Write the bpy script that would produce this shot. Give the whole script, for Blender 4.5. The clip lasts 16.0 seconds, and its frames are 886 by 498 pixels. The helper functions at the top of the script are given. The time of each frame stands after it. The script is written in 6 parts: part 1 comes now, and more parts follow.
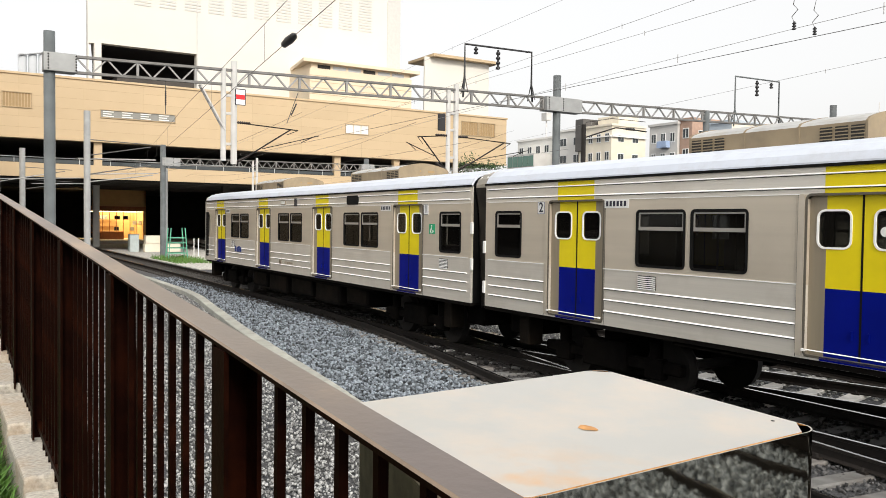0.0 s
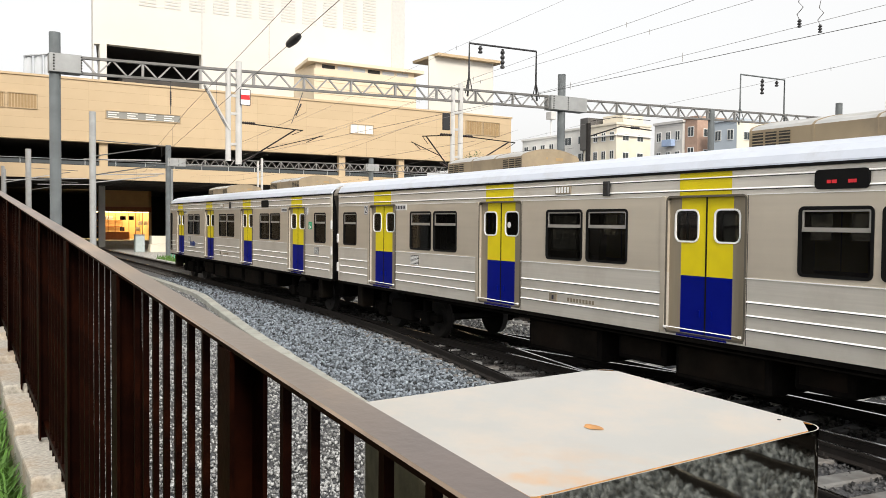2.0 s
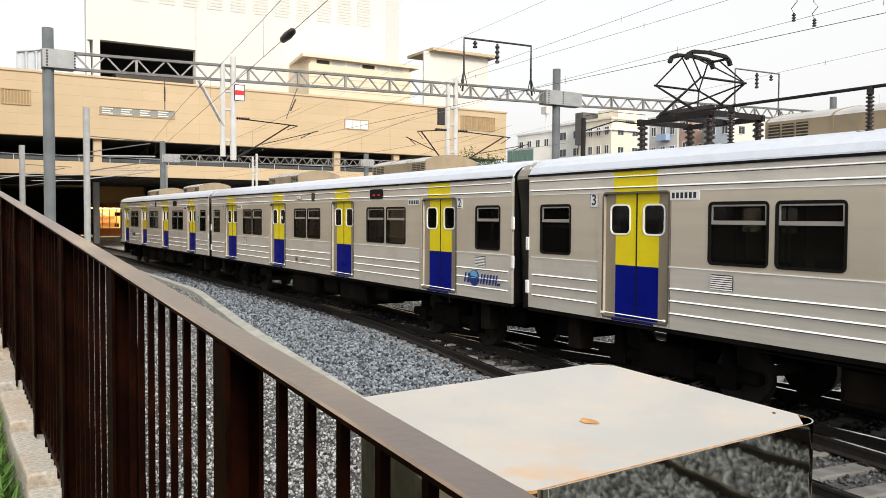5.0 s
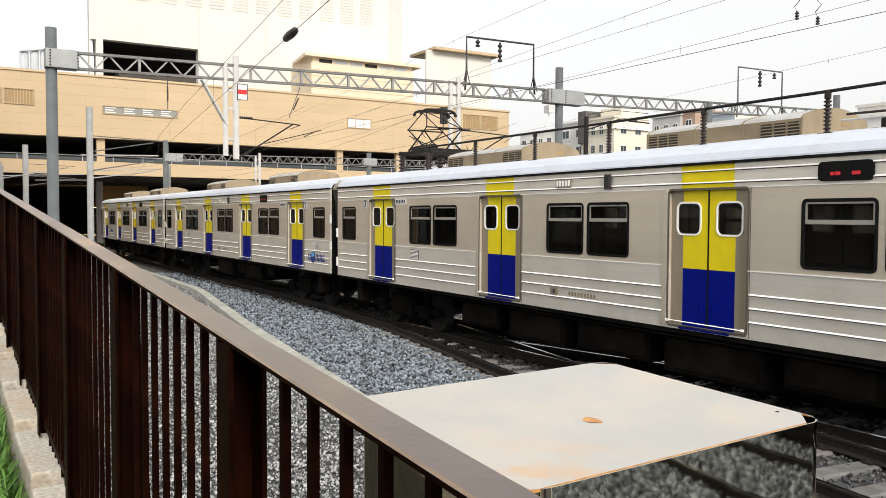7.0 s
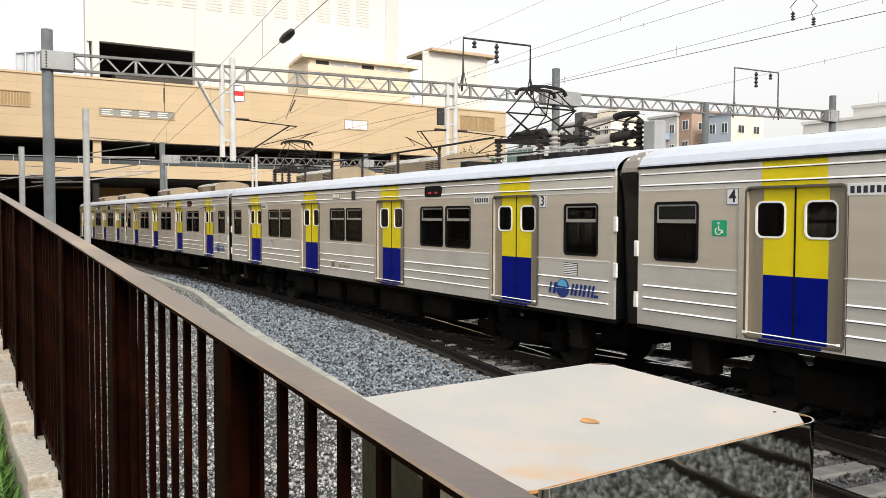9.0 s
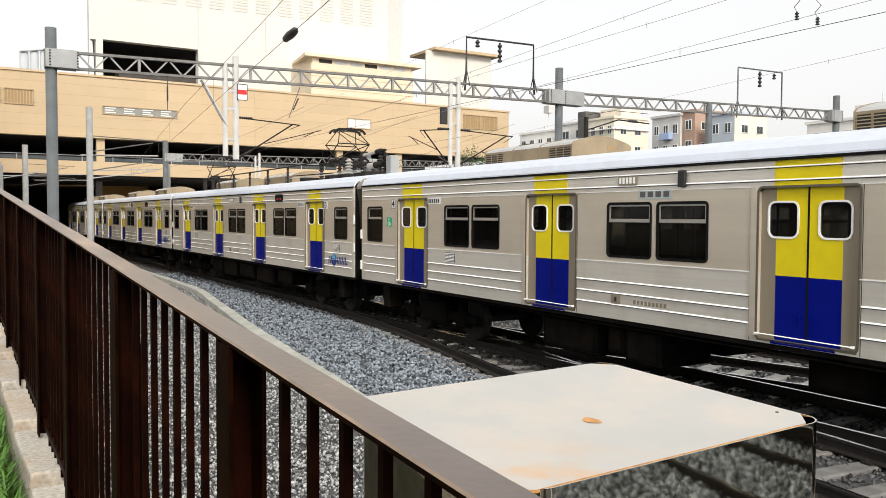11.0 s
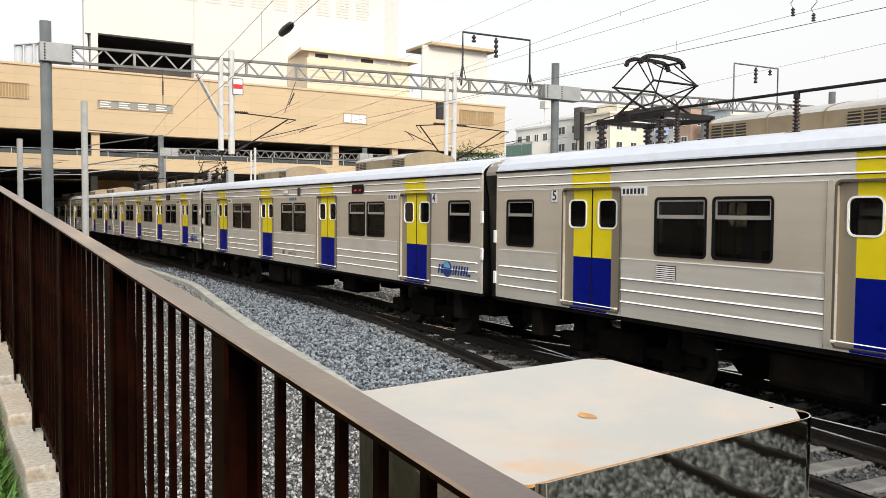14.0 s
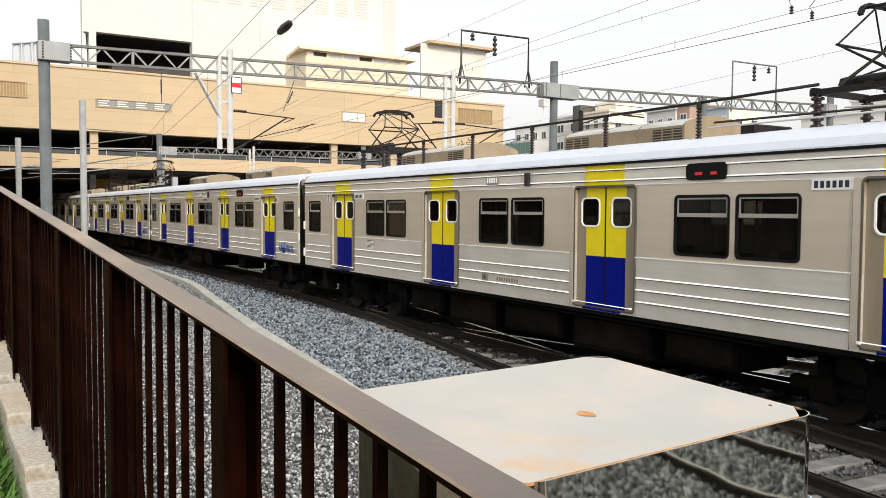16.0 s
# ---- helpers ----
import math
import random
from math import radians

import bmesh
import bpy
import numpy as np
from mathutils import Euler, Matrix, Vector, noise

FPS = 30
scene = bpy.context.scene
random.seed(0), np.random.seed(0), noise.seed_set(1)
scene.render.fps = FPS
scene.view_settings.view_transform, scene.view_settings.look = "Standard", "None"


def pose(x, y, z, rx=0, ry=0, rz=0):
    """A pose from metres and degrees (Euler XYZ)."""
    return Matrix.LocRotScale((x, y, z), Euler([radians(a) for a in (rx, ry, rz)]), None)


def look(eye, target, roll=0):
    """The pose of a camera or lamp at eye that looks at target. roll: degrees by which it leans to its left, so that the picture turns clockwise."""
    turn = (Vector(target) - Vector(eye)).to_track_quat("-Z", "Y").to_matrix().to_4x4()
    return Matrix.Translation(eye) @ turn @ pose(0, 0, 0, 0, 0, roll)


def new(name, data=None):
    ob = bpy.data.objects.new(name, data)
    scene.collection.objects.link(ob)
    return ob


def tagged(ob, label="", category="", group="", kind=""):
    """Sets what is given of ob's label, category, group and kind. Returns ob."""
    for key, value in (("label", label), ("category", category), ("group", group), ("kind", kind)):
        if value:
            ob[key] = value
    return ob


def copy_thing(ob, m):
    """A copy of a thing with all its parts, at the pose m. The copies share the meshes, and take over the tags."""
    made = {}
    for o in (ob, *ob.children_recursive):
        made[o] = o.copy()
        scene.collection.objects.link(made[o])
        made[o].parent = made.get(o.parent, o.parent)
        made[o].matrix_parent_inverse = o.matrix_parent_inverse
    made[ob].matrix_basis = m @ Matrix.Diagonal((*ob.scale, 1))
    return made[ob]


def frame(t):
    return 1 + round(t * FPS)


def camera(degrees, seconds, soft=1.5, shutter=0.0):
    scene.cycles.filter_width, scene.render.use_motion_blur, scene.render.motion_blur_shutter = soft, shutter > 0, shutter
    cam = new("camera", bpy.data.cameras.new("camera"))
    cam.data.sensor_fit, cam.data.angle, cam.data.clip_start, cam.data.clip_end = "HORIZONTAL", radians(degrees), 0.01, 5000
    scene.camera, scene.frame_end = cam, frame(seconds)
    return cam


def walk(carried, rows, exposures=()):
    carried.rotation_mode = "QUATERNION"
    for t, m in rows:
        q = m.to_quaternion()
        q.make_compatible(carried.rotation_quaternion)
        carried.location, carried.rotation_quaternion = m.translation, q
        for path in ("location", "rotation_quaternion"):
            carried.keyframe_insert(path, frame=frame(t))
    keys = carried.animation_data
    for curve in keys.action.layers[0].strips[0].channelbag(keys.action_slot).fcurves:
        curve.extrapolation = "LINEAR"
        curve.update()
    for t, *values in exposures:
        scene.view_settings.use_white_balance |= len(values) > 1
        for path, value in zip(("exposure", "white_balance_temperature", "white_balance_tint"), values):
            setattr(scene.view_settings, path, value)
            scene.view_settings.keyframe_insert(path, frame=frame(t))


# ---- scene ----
# The camera stands by the fence; the track runs along x, rail tops at z = 0.
cam = camera(57.2, 16.0, soft=0.6)
EYE = Vector((0.0, 0.0, 2.6))
AIM = [  # seconds, turn from the track, tilt, roll
    (0.0, 31.321, -1.858, 0.718),
    (0.5, 31.189, -1.861, 0.653),
    (1.0, 31.108, -1.843, 0.605),
    (1.5, 30.996, -1.865, 0.581),
    (2.0, 30.972, -1.903, 0.536),
    (2.5, 31.034, -1.949, 0.505),
    (3.0, 31.172, -2.021, 0.427),
    (3.5, 31.289, -2.098, 0.383),
    (4.0, 31.356, -2.175, 0.383),
    (6.5, 31.126, -2.319, 0.274),
    (7.0, 31.096, -2.321, 0.267),
    (7.5, 31.096, -2.321, 0.267),
    (8.0, 31.131, -2.301, 0.161),
    (8.5, 31.221, -2.288, 0.051),
    (9.0, 31.296, -2.241, 0.136),
    (11.5, 31.064, -2.338, 0.347),
    (12.0, 31.108, -2.409, 0.43),
    (12.5, 31.229, -2.465, 0.416),
    (13.0, 31.344, -2.56, 0.38),
    (13.5, 31.379, -2.625, 0.421),
    (14.0, 31.408, -2.638, 0.426),
    (14.5, 31.51, -2.695, 0.362),
    (15.0, 31.55, -2.732, 0.353),
    (15.5, 31.485, -2.739, 0.372),
    (16.0, 31.485, -2.751, 0.339),
]


def aim(turn, tilt, roll, eye=EYE):
    a, b = radians(turn), radians(tilt)
    way = Vector((-math.cos(a) * math.cos(b), math.sin(a) * math.cos(b), math.sin(b)))
    return look(eye, eye + way * 10, roll)


walk(cam, [(t, aim(a, b, c)) for t, a, b, c in AIM])

# ---- light: a hazy white sky, a veiled sun beyond the right end of the tracks ----
scene.view_settings.exposure = 0.40
SUN_WAY = Vector((0.80, -0.20, 0.56)).normalized()
world = bpy.data.worlds.new("sky")
world.use_nodes = True
scene.world = world
wn, wl = world.node_tree.nodes, world.node_tree.links
sky = wn.new("ShaderNodeTexSky")
sky.sky_type, sky.sun_disc = "NISHITA", False
sky.sun_elevation = math.asin(SUN_WAY.z)
sky.sun_rotation = math.atan2(SUN_WAY.x, SUN_WAY.y)
sky.air_density, sky.dust_density, sky.ozone_density = 1.0, 6.0, 0.6
hazy = wn.new("ShaderNodeHueSaturation")
hazy.inputs["Saturation"].default_value = 0.32
wl.new(sky.outputs[0], hazy.inputs["Color"])
veil = wn.new("ShaderNodeMix")  # thin bright cloud over the whole sky
veil.data_type = "RGBA"
veil.inputs["Factor"].default_value = 0.65
veil.inputs["B"].default_value = (6.05, 5.98, 5.88, 1)
wl.new(hazy.outputs[0], veil.inputs["A"])
wl.new(veil.outputs["Result"], wn["Background"].inputs["Color"])
wn["Background"].inputs["Strength"].default_value = 0.15

sun = bpy.data.lights.new("sun", "SUN")
sun.energy, sun.angle, sun.color = 1.9, radians(14), (1.0, 0.93, 0.83)
sun_ob = new("sun", sun)
sun_ob.matrix_world = look(SUN_WAY * 60, (0, 0, 0))


# ---- materials ----
def mat(name, color, rough=0.6, metal=0.0, vary=0.15, scale=3.0, bump=0.0, bump_scale=60.0, second=None,
        stretch=(1, 1, 1), stain=None, stain_amount=0.0, stain_scale=1.2, per_object=0.0, spec=0.5, fine=5):
    m = bpy.data.materials.new(name)
    m.use_nodes = True
    n, l = m.node_tree.nodes, m.node_tree.links
    b = n["Principled BSDF"]
    b.inputs["Roughness"].default_value, b.inputs["Metallic"].default_value = rough, metal
    b.inputs["Specular IOR Level"].default_value = spec
    tc = n.new("ShaderNodeTexCoord")
    mp = n.new("ShaderNodeMapping")
    mp.inputs["Scale"].default_value = stretch
    l.new(tc.outputs["Object"], mp.inputs["Vector"])
    no = n.new("ShaderNodeTexNoise")
    no.inputs["Scale"].default_value, no.inputs["Detail"].default_value = scale, 6
    l.new(mp.outputs[0], no.inputs["Vector"])
    lo = [c * (1 - vary) for c in color]
    hi = second if second else [min(1, c * (1 + vary)) for c in color]
    mix = n.new("ShaderNodeMix")
    mix.data_type = "RGBA"
    mix.inputs["A"].default_value, mix.inputs["B"].default_value = (*lo, 1), (*hi, 1)
    ramp = n.new("ShaderNodeMapRange")
    ramp.inputs["From Min"].default_value, ramp.inputs["From Max"].default_value = 0.3, 0.7
    l.new(no.outputs["Fac"], ramp.inputs["Value"])
    l.new(ramp.outputs[0], mix.inputs["Factor"])
    out = mix.outputs["Result"]
    if stain:
        ns = n.new("ShaderNodeTexNoise")
        ns.inputs["Scale"].default_value, ns.inputs["Detail"].default_value = stain_scale, 8
        ns.inputs["Roughness"].default_value = 0.65
        if per_object:
            own, far, add = n.new("ShaderNodeObjectInfo"), n.new("ShaderNodeMath"), n.new("ShaderNodeVectorMath")
            far.operation, far.inputs[1].default_value = "MULTIPLY", 37.0
            l.new(own.outputs["Random"], far.inputs[0])
            l.new(tc.outputs["Object"], add.inputs[0])
            l.new(far.outputs[0], add.inputs[1])
            l.new(add.outputs[0], ns.inputs["Vector"])
        else:
            l.new(tc.outputs["Object"], ns.inputs["Vector"])
        r2 = n.new("ShaderNodeMapRange")
        r2.inputs["From Min"].default_value, r2.inputs["From Max"].default_value = 0.48, 0.72
        r2.inputs["To Max"].default_value = stain_amount
        l.new(ns.outputs["Fac"], r2.inputs["Value"])
        m2 = n.new("ShaderNodeMix")
        m2.data_type = "RGBA"
        m2.inputs["B"].default_value = (*stain, 1)
        l.new(out, m2.inputs["A"])
        l.new(r2.outputs[0], m2.inputs["Factor"])
        out = m2.outputs["Result"]
    if per_object:
        oi = n.new("ShaderNodeObjectInfo")
        hs = n.new("ShaderNodeHueSaturation")
        r3 = n.new("ShaderNodeMapRange")
        r3.inputs["To Min"].default_value, r3.inputs["To Max"].default_value = 1 - per_object, 1 + per_object
        l.new(oi.outputs["Random"], r3.inputs["Value"])
        l.new(r3.outputs[0], hs.inputs["Value"])
        l.new(out, hs.inputs["Color"])
        out = hs.outputs[0]
    l.new(out, b.inputs["Base Color"])
    if bump:
        nb = n.new("ShaderNodeTexNoise")
        nb.inputs["Scale"].default_value, nb.inputs["Detail"].default_value = bump_scale, fine
        l.new(mp.outputs[0], nb.inputs["Vector"])
        bp = n.new("ShaderNodeBump")
        bp.inputs["Strength"].default_value, bp.inputs["Distance"].default_value = bump, 0.02
        l.new(nb.outputs["Fac"], bp.inputs["Height"])
        l.new(bp.outputs[0], b.inputs["Normal"])
    return m


def glow(name, color, strength):
    m = mat(name, color)
    b = m.node_tree.nodes["Principled BSDF"]
    b.inputs["Emission Color"].default_value = (*color, 1)
    b.inputs["Emission Strength"].default_value = strength
    return m


def glass(name, tint, clear, rough=0.03):
    """A pane: part clear, part dark film, with a sharp reflection."""
    m = bpy.data.materials.new(name)
    m.use_nodes = True
    n, l = m.node_tree.nodes, m.node_tree.links
    b = n["Principled BSDF"]
    b.inputs["Base Color"].default_value = (*tint, 1)
    b.inputs["Roughness"].default_value = rough
    tr = n.new("ShaderNodeBsdfTransparent")
    tr.inputs["Color"].default_value = (0.75, 0.74, 0.7, 1)
    mx = n.new("ShaderNodeMixShader")
    mx.inputs[0].default_value = clear
    l.new(b.outputs[0], mx.inputs[1])
    l.new(tr.outputs[0], mx.inputs[2])
    l.new(mx.outputs[0], n["Material Output"].inputs["Surface"])
    return m


STEEL = mat("brushed_steel", (0.75, 0.715, 0.65), 0.36, 0.50, 0.05, 5, 0.06, 90, stretch=(0.15, 1, 6),
            stain=(0.48, 0.43, 0.36), stain_amount=0.45, stain_scale=0.9)
STEEL_BAND = mat("window_band_steel", (0.65, 0.585, 0.485), 0.38, 0.50, 0.04, 3, 0.03, 90, stretch=(0.15, 1, 3),
            stain=(0.46, 0.40, 0.32), stain_amount=0.35, stain_scale=0.6)
STEEL_DOOR = mat("door_steel", (0.30, 0.255, 0.185), 0.5, 0.35, 0.08, 4, 0.05, 80, stretch=(3, 1, 0.2))
# dark tone paints the shadow at the door recess edge
PORTAL = mat("shaded_portal_edge", (0.13, 0.115, 0.09), 0.55, 0.3, 0.12, 5)
# white stands for the sky's highlight on the steel ribs
RIDGE = mat("highlight_white", (0.94, 0.94, 0.92), 0.3, 0.0, 0.03)
ROOF = mat("roof_paint", (0.62, 0.67, 0.76), 0.5, 0.1, 0.08, 1.5, stain=(0.38, 0.38, 0.38), stain_amount=0.5, stain_scale=1.5)
YELLOW = mat("yellow_paint", (0.75, 0.61, 0.004), 0.5, 0, 0.06, 2.5, stain=(0.6, 0.47, 0.02), stain_amount=0.4, spec=0.3)
BLUE = mat("blue_paint", (0.001, 0.006, 0.185), 0.5, 0, 0.10, 2.5, stain=(0.003, 0.011, 0.14), stain_amount=0.35, spec=0.06)
BELLOWS = mat("bellows_steel", (0.34, 0.31, 0.26), 0.4, 0.4, 0.2, 3, stain=(0.05, 0.045, 0.04), stain_amount=0.7, stain_scale=1.5)
GANGSIDE = mat("shaded_gangway_side", (0.020, 0.017, 0.014), 0.4, 0.5, 0.3, 3, stain=(0.02, 0.018, 0.015), stain_amount=0.7, stain_scale=1.2)
RUBBER = mat("black_rubber", (0.006, 0.006, 0.006), 0.6, 0, 0.2, spec=0.12)
ALU = mat("aluminium", (0.42, 0.40, 0.37), 0.4, 0.5, 0.06)
TINTED = glass("tinted_glass", (0.006, 0.0055, 0.005), 0.52)
TINTED.node_tree.nodes["Principled BSDF"].inputs["Specular IOR Level"].default_value = 0.28
# grime and wheel steel, lowered to near black for the underfloor shade
UNDER = mat("shaded_underframe_grime", (0.005, 0.0045, 0.0042), 0.85, 0, 0.4, 5, 0.3, 40, stain=(0.012, 0.010, 0.008), stain_amount=0.6, spec=0.03)
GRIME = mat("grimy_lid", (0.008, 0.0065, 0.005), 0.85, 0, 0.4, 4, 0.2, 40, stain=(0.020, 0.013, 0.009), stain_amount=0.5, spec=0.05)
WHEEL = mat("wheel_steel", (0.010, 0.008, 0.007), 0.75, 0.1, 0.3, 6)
BEIGE = mat("roof_unit_paint", (0.27, 0.21, 0.13), 0.6, 0, 0.14, 2, stain=(0.17, 0.135, 0.095), stain_amount=0.7, stain_scale=1.8)
BEIGE_TOP = mat("bleached_cover", (0.44, 0.445, 0.44), 0.7, 0, 0.15, 3, stain=(0.34, 0.31, 0.26), stain_amount=0.7, stain_scale=2.5)
SLOT = mat("vent_slot", (0.03, 0.028, 0.024), 0.8)
DARKMETAL = mat("dark_metal", (0.018, 0.016, 0.015), 0.6, 0.1, 0.3, 8, spec=0.2)
PORCELAIN = mat("brown_porcelain", (0.016, 0.008, 0.006), 0.3, 0, 0.2)
PORCELAIN_W = mat("grey_porcelain", (0.34, 0.32, 0.29), 0.3, 0, 0.1)
WHITE = mat("white_paint", (0.80, 0.80, 0.78), 0.5, 0, 0.04)
INK = mat("ink", (0.02, 0.02, 0.035), 0.6)
GREEN = mat("green_sign", (0.01, 0.36, 0.16), 0.5, 0, 0.05)
LOGO = mat("logo_blue", (0.004, 0.03, 0.20), 0.45, 0, 0.05)
LOGO_L = mat("logo_light_blue", (0.12, 0.42, 0.68), 0.45, 0, 0.05)
RED_LED = glow("red_led", (0.6, 0.02, 0.03), 0.09)
SEAT = mat("seat_cloth", (0.10, 0.06, 0.07), 0.9, 0, 0.3, 20)
INSIDE = mat("car_lining", (0.30, 0.29, 0.26), 0.7, 0, 0.08)

GALV = mat("galvanised_steel", (0.17, 0.167, 0.16), 0.6, 0.2, 0.14, 3, 0.05, 50, stain=(0.08, 0.075, 0.065), stain_amount=0.6, stain_scale=2)
GALV_P = mat("pale_galvanised", (0.33, 0.34, 0.34), 0.55, 0.2, 0.1, 3, 0.05, 50, stain=(0.26, 0.26, 0.25), stain_amount=0.5, stain_scale=2)
GALV_D = mat("grey_pole_paint", (0.125, 0.14, 0.145), 0.6, 0.2, 0.18, 2, stain=(0.10, 0.10, 0.10), stain_amount=0.5)
BRACE = mat("bright_galvanised", (0.30, 0.297, 0.29), 0.5, 0.2, 0.12, 3, 0.05, 50, stain=(0.17, 0.165, 0.155), stain_amount=0.6, stain_scale=2)
TUBE = mat("white_galvanised", (0.50, 0.495, 0.48), 0.5, 0.1, 0.08, 3, stain=(0.42, 0.41, 0.39), stain_amount=0.5, stain_scale=2.5)
WIRE = mat("wire", (0.10, 0.095, 0.09), 0.6, 0.4, 0.2)
WIRE_L = mat("weathered_wire", (0.30, 0.29, 0.28), 0.6, 0.3, 0.2)
BLACK = mat("black_plastic", (0.02, 0.02, 0.022), 0.5, 0, 0.2)
RED = mat("red_sign", (0.62, 0.015, 0.02), 0.5, 0, 0.05)

# rusty brown taken near black, the fence's backlit shade in the colour
RUST = mat("backlit_rusty_paint", (0.0065, 0.0017, 0.0009), 0.5, 0.0, 0.35, 7, 0.05, 60, stain=(0.034, 0.008, 0.003), stain_amount=0.55, stain_scale=4, spec=0.025)
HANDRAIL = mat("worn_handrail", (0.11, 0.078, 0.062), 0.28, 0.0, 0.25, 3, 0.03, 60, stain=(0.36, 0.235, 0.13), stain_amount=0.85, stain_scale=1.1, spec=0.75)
# worn edges, lightened to paint the handrail's highlight
WORN_HIGHLIGHT = mat("worn_edge_highlight", (0.27, 0.20, 0.14), 0.35, 0.2, 0.3, 8, 0.03, 60, stain=(0.14, 0.09, 0.065), stain_amount=0.7, stain_scale=3)
CONCRETE = mat("concrete", (0.46, 0.43, 0.375), 0.9, 0, 0.3, 45, 0.22, 120, stain=(0.40, 0.28, 0.17), stain_amount=0.8, stain_scale=2.2, per_object=0.1)
# unseen wall face, coloured dark for its reflection in the cabinet
DARKBANK = mat("dark_bank_wall", (0.075, 0.075, 0.05), 0.9, 0, 0.4, 5, 0.5, 30, stain=(0.16, 0.15, 0.11), stain_amount=0.6, stain_scale=3)
SCREENWALL = mat("screen_wall_render", (0.30, 0.27, 0.23), 0.85, 0, 0.15, 1.5, 0.2, 30)
KERB = mat("kerb_concrete", (0.38, 0.385, 0.345), 0.9, 0, 0.15, 5, 0.3, 60, stain=(0.30, 0.29, 0.26), stain_amount=0.6, per_object=0.08)
SLEEPER = mat("sleeper_concrete", (0.21, 0.21, 0.205), 0.9, 0, 0.2, 6, 0.3, 60, stain=(0.12, 0.09, 0.07), stain_amount=0.7, per_object=0.15)
# oil stain plus the train's shade, both in this colour
OILY_SHADED = mat("shaded_oily_sleeper", (0.03, 0.027, 0.024), 0.8, 0, 0.3, 6, 0.3, 60, stain=(0.015, 0.012, 0.01), stain_amount=0.7, per_object=0.2)
# sleeper concrete raised in colour to look sunlit behind the train
SUNLIT_SLEEPER = mat("sunlit_sleeper", (0.60, 0.585, 0.55), 0.9, 0, 0.15, 6, 0.3, 60, stain=(0.25, 0.22, 0.19), stain_amount=0.5, per_object=0.1)
RAIL = mat("rail_rust", (0.011, 0.0075, 0.0055), 0.8, 0.0, 0.35, 12, 0.2, 60)
RAILTOP = mat("rail_head", (0.55, 0.55, 0.55), 0.22, 1.0, 0.1, 4)
GROUND = mat("ballast_ground", (0.045, 0.047, 0.052), 0.95, 0, 0.5, 40, 0.9, 70, second=(0.13, 0.135, 0.145), stain=(0.09, 0.075, 0.06), stain_amount=0.5, stain_scale=0.35)
SOIL = mat("soil", (0.10, 0.085, 0.05), 0.95, 0, 0.4, 15, 0.6, 40)
GRASS = mat("grass_blade", (0.085, 0.19, 0.028), 0.6, 0, 0.45, 9)
LEAF = mat("leaf", (0.035, 0.075, 0.02), 0.6, 0, 0.5, 5)
BARK = mat("bark", (0.10, 0.08, 0.06), 0.9, 0, 0.3, 10)

LID = mat("cream_lid_paint", (0.44, 0.435, 0.41), 0.34, 0, 0.05, 1.6, 0.03, 12, stain=(0.66, 0.52, 0.39), stain_amount=0.5, stain_scale=1.7)


def rusty_corner(m):
    """Rust creeping in from the near corner of the lid and along its front edge."""
    n, l = m.node_tree.nodes, m.node_tree.links
    b = n["Principled BSDF"]
    src = b.inputs["Base Color"].links[0].from_socket
    tc, at = n.new("ShaderNodeTexCoord"), n.new("ShaderNodeVectorMath")
    at.operation, at.inputs[1].default_value = "DISTANCE", (0.60, -0.60, 2.05)
    l.new(tc.outputs["Object"], at.inputs[0])
    near, no, patch, mul, mix = (n.new("ShaderNode" + k) for k in ("MapRange", "TexNoise", "MapRange", "Math", "Mix"))
    near.inputs["From Min"].default_value, near.inputs["From Max"].default_value = 0.55, 0.05
    l.new(at.outputs["Value"], near.inputs["Value"])
    no.inputs["Scale"].default_value, no.inputs["Detail"].default_value = 6.0, 7
    l.new(tc.outputs["Object"], no.inputs["Vector"])
    patch.inputs["From Min"].default_value, patch.inputs["From Max"].default_value, patch.inputs["To Max"].default_value = 0.47, 0.74, 0.8
    l.new(no.outputs["Fac"], patch.inputs["Value"])
    mul.operation = "MULTIPLY"
    l.new(near.outputs[0], mul.inputs[0])
    l.new(patch.outputs[0], mul.inputs[1])
    mix.data_type = "RGBA"
    mix.inputs["B"].default_value = (0.60, 0.34, 0.14, 1)
    l.new(mul.outputs[0], mix.inputs["Factor"])
    l.new(src, mix.inputs["A"])
    l.new(mix.outputs["Result"], b.inputs["Base Color"])


rusty_corner(LID)
LIDRUST = mat("lid_rust", (0.50, 0.25, 0.085), 0.8, 0, 0.35, 22)
STAINLESS = mat("stainless", (0.62, 0.57, 0.46), 0.035, 1.0, 0.06, 2, 0.10, 3.0, fine=0.8)

FACADE = mat("beige_cladding", (0.53, 0.405, 0.255), 0.7, 0, 0.03, 0.25, stain=(0.48, 0.36, 0.22), stain_amount=0.5, stain_scale=0.15, per_object=0.025)
FACADE_D = mat("cladding_joint", (0.41, 0.31, 0.19), 0.8)
TOWER = mat("white_cladding", (0.68, 0.655, 0.60), 0.7, 0, 0.03, 0.2)
YARD = mat("pale_yard_gravel", (0.50, 0.49, 0.46), 0.95, 0, 0.35, 6, 0.6, 20, stain=(0.30, 0.27, 0.22), stain_amount=0.6, stain_scale=0.6)
TOWER_G = mat("pale_louvre", (0.57, 0.565, 0.54), 0.7, 0, 0.05)
# both carry the shade under the deck and in the tower recess
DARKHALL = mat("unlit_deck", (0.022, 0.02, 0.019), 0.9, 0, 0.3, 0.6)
HALL = mat("shaded_deck_concrete", (0.07, 0.062, 0.055), 0.9, 0, 0.2, 0.5)
PANE = glass("window_pane", (0.05, 0.06, 0.065), 0.0, 0.05)
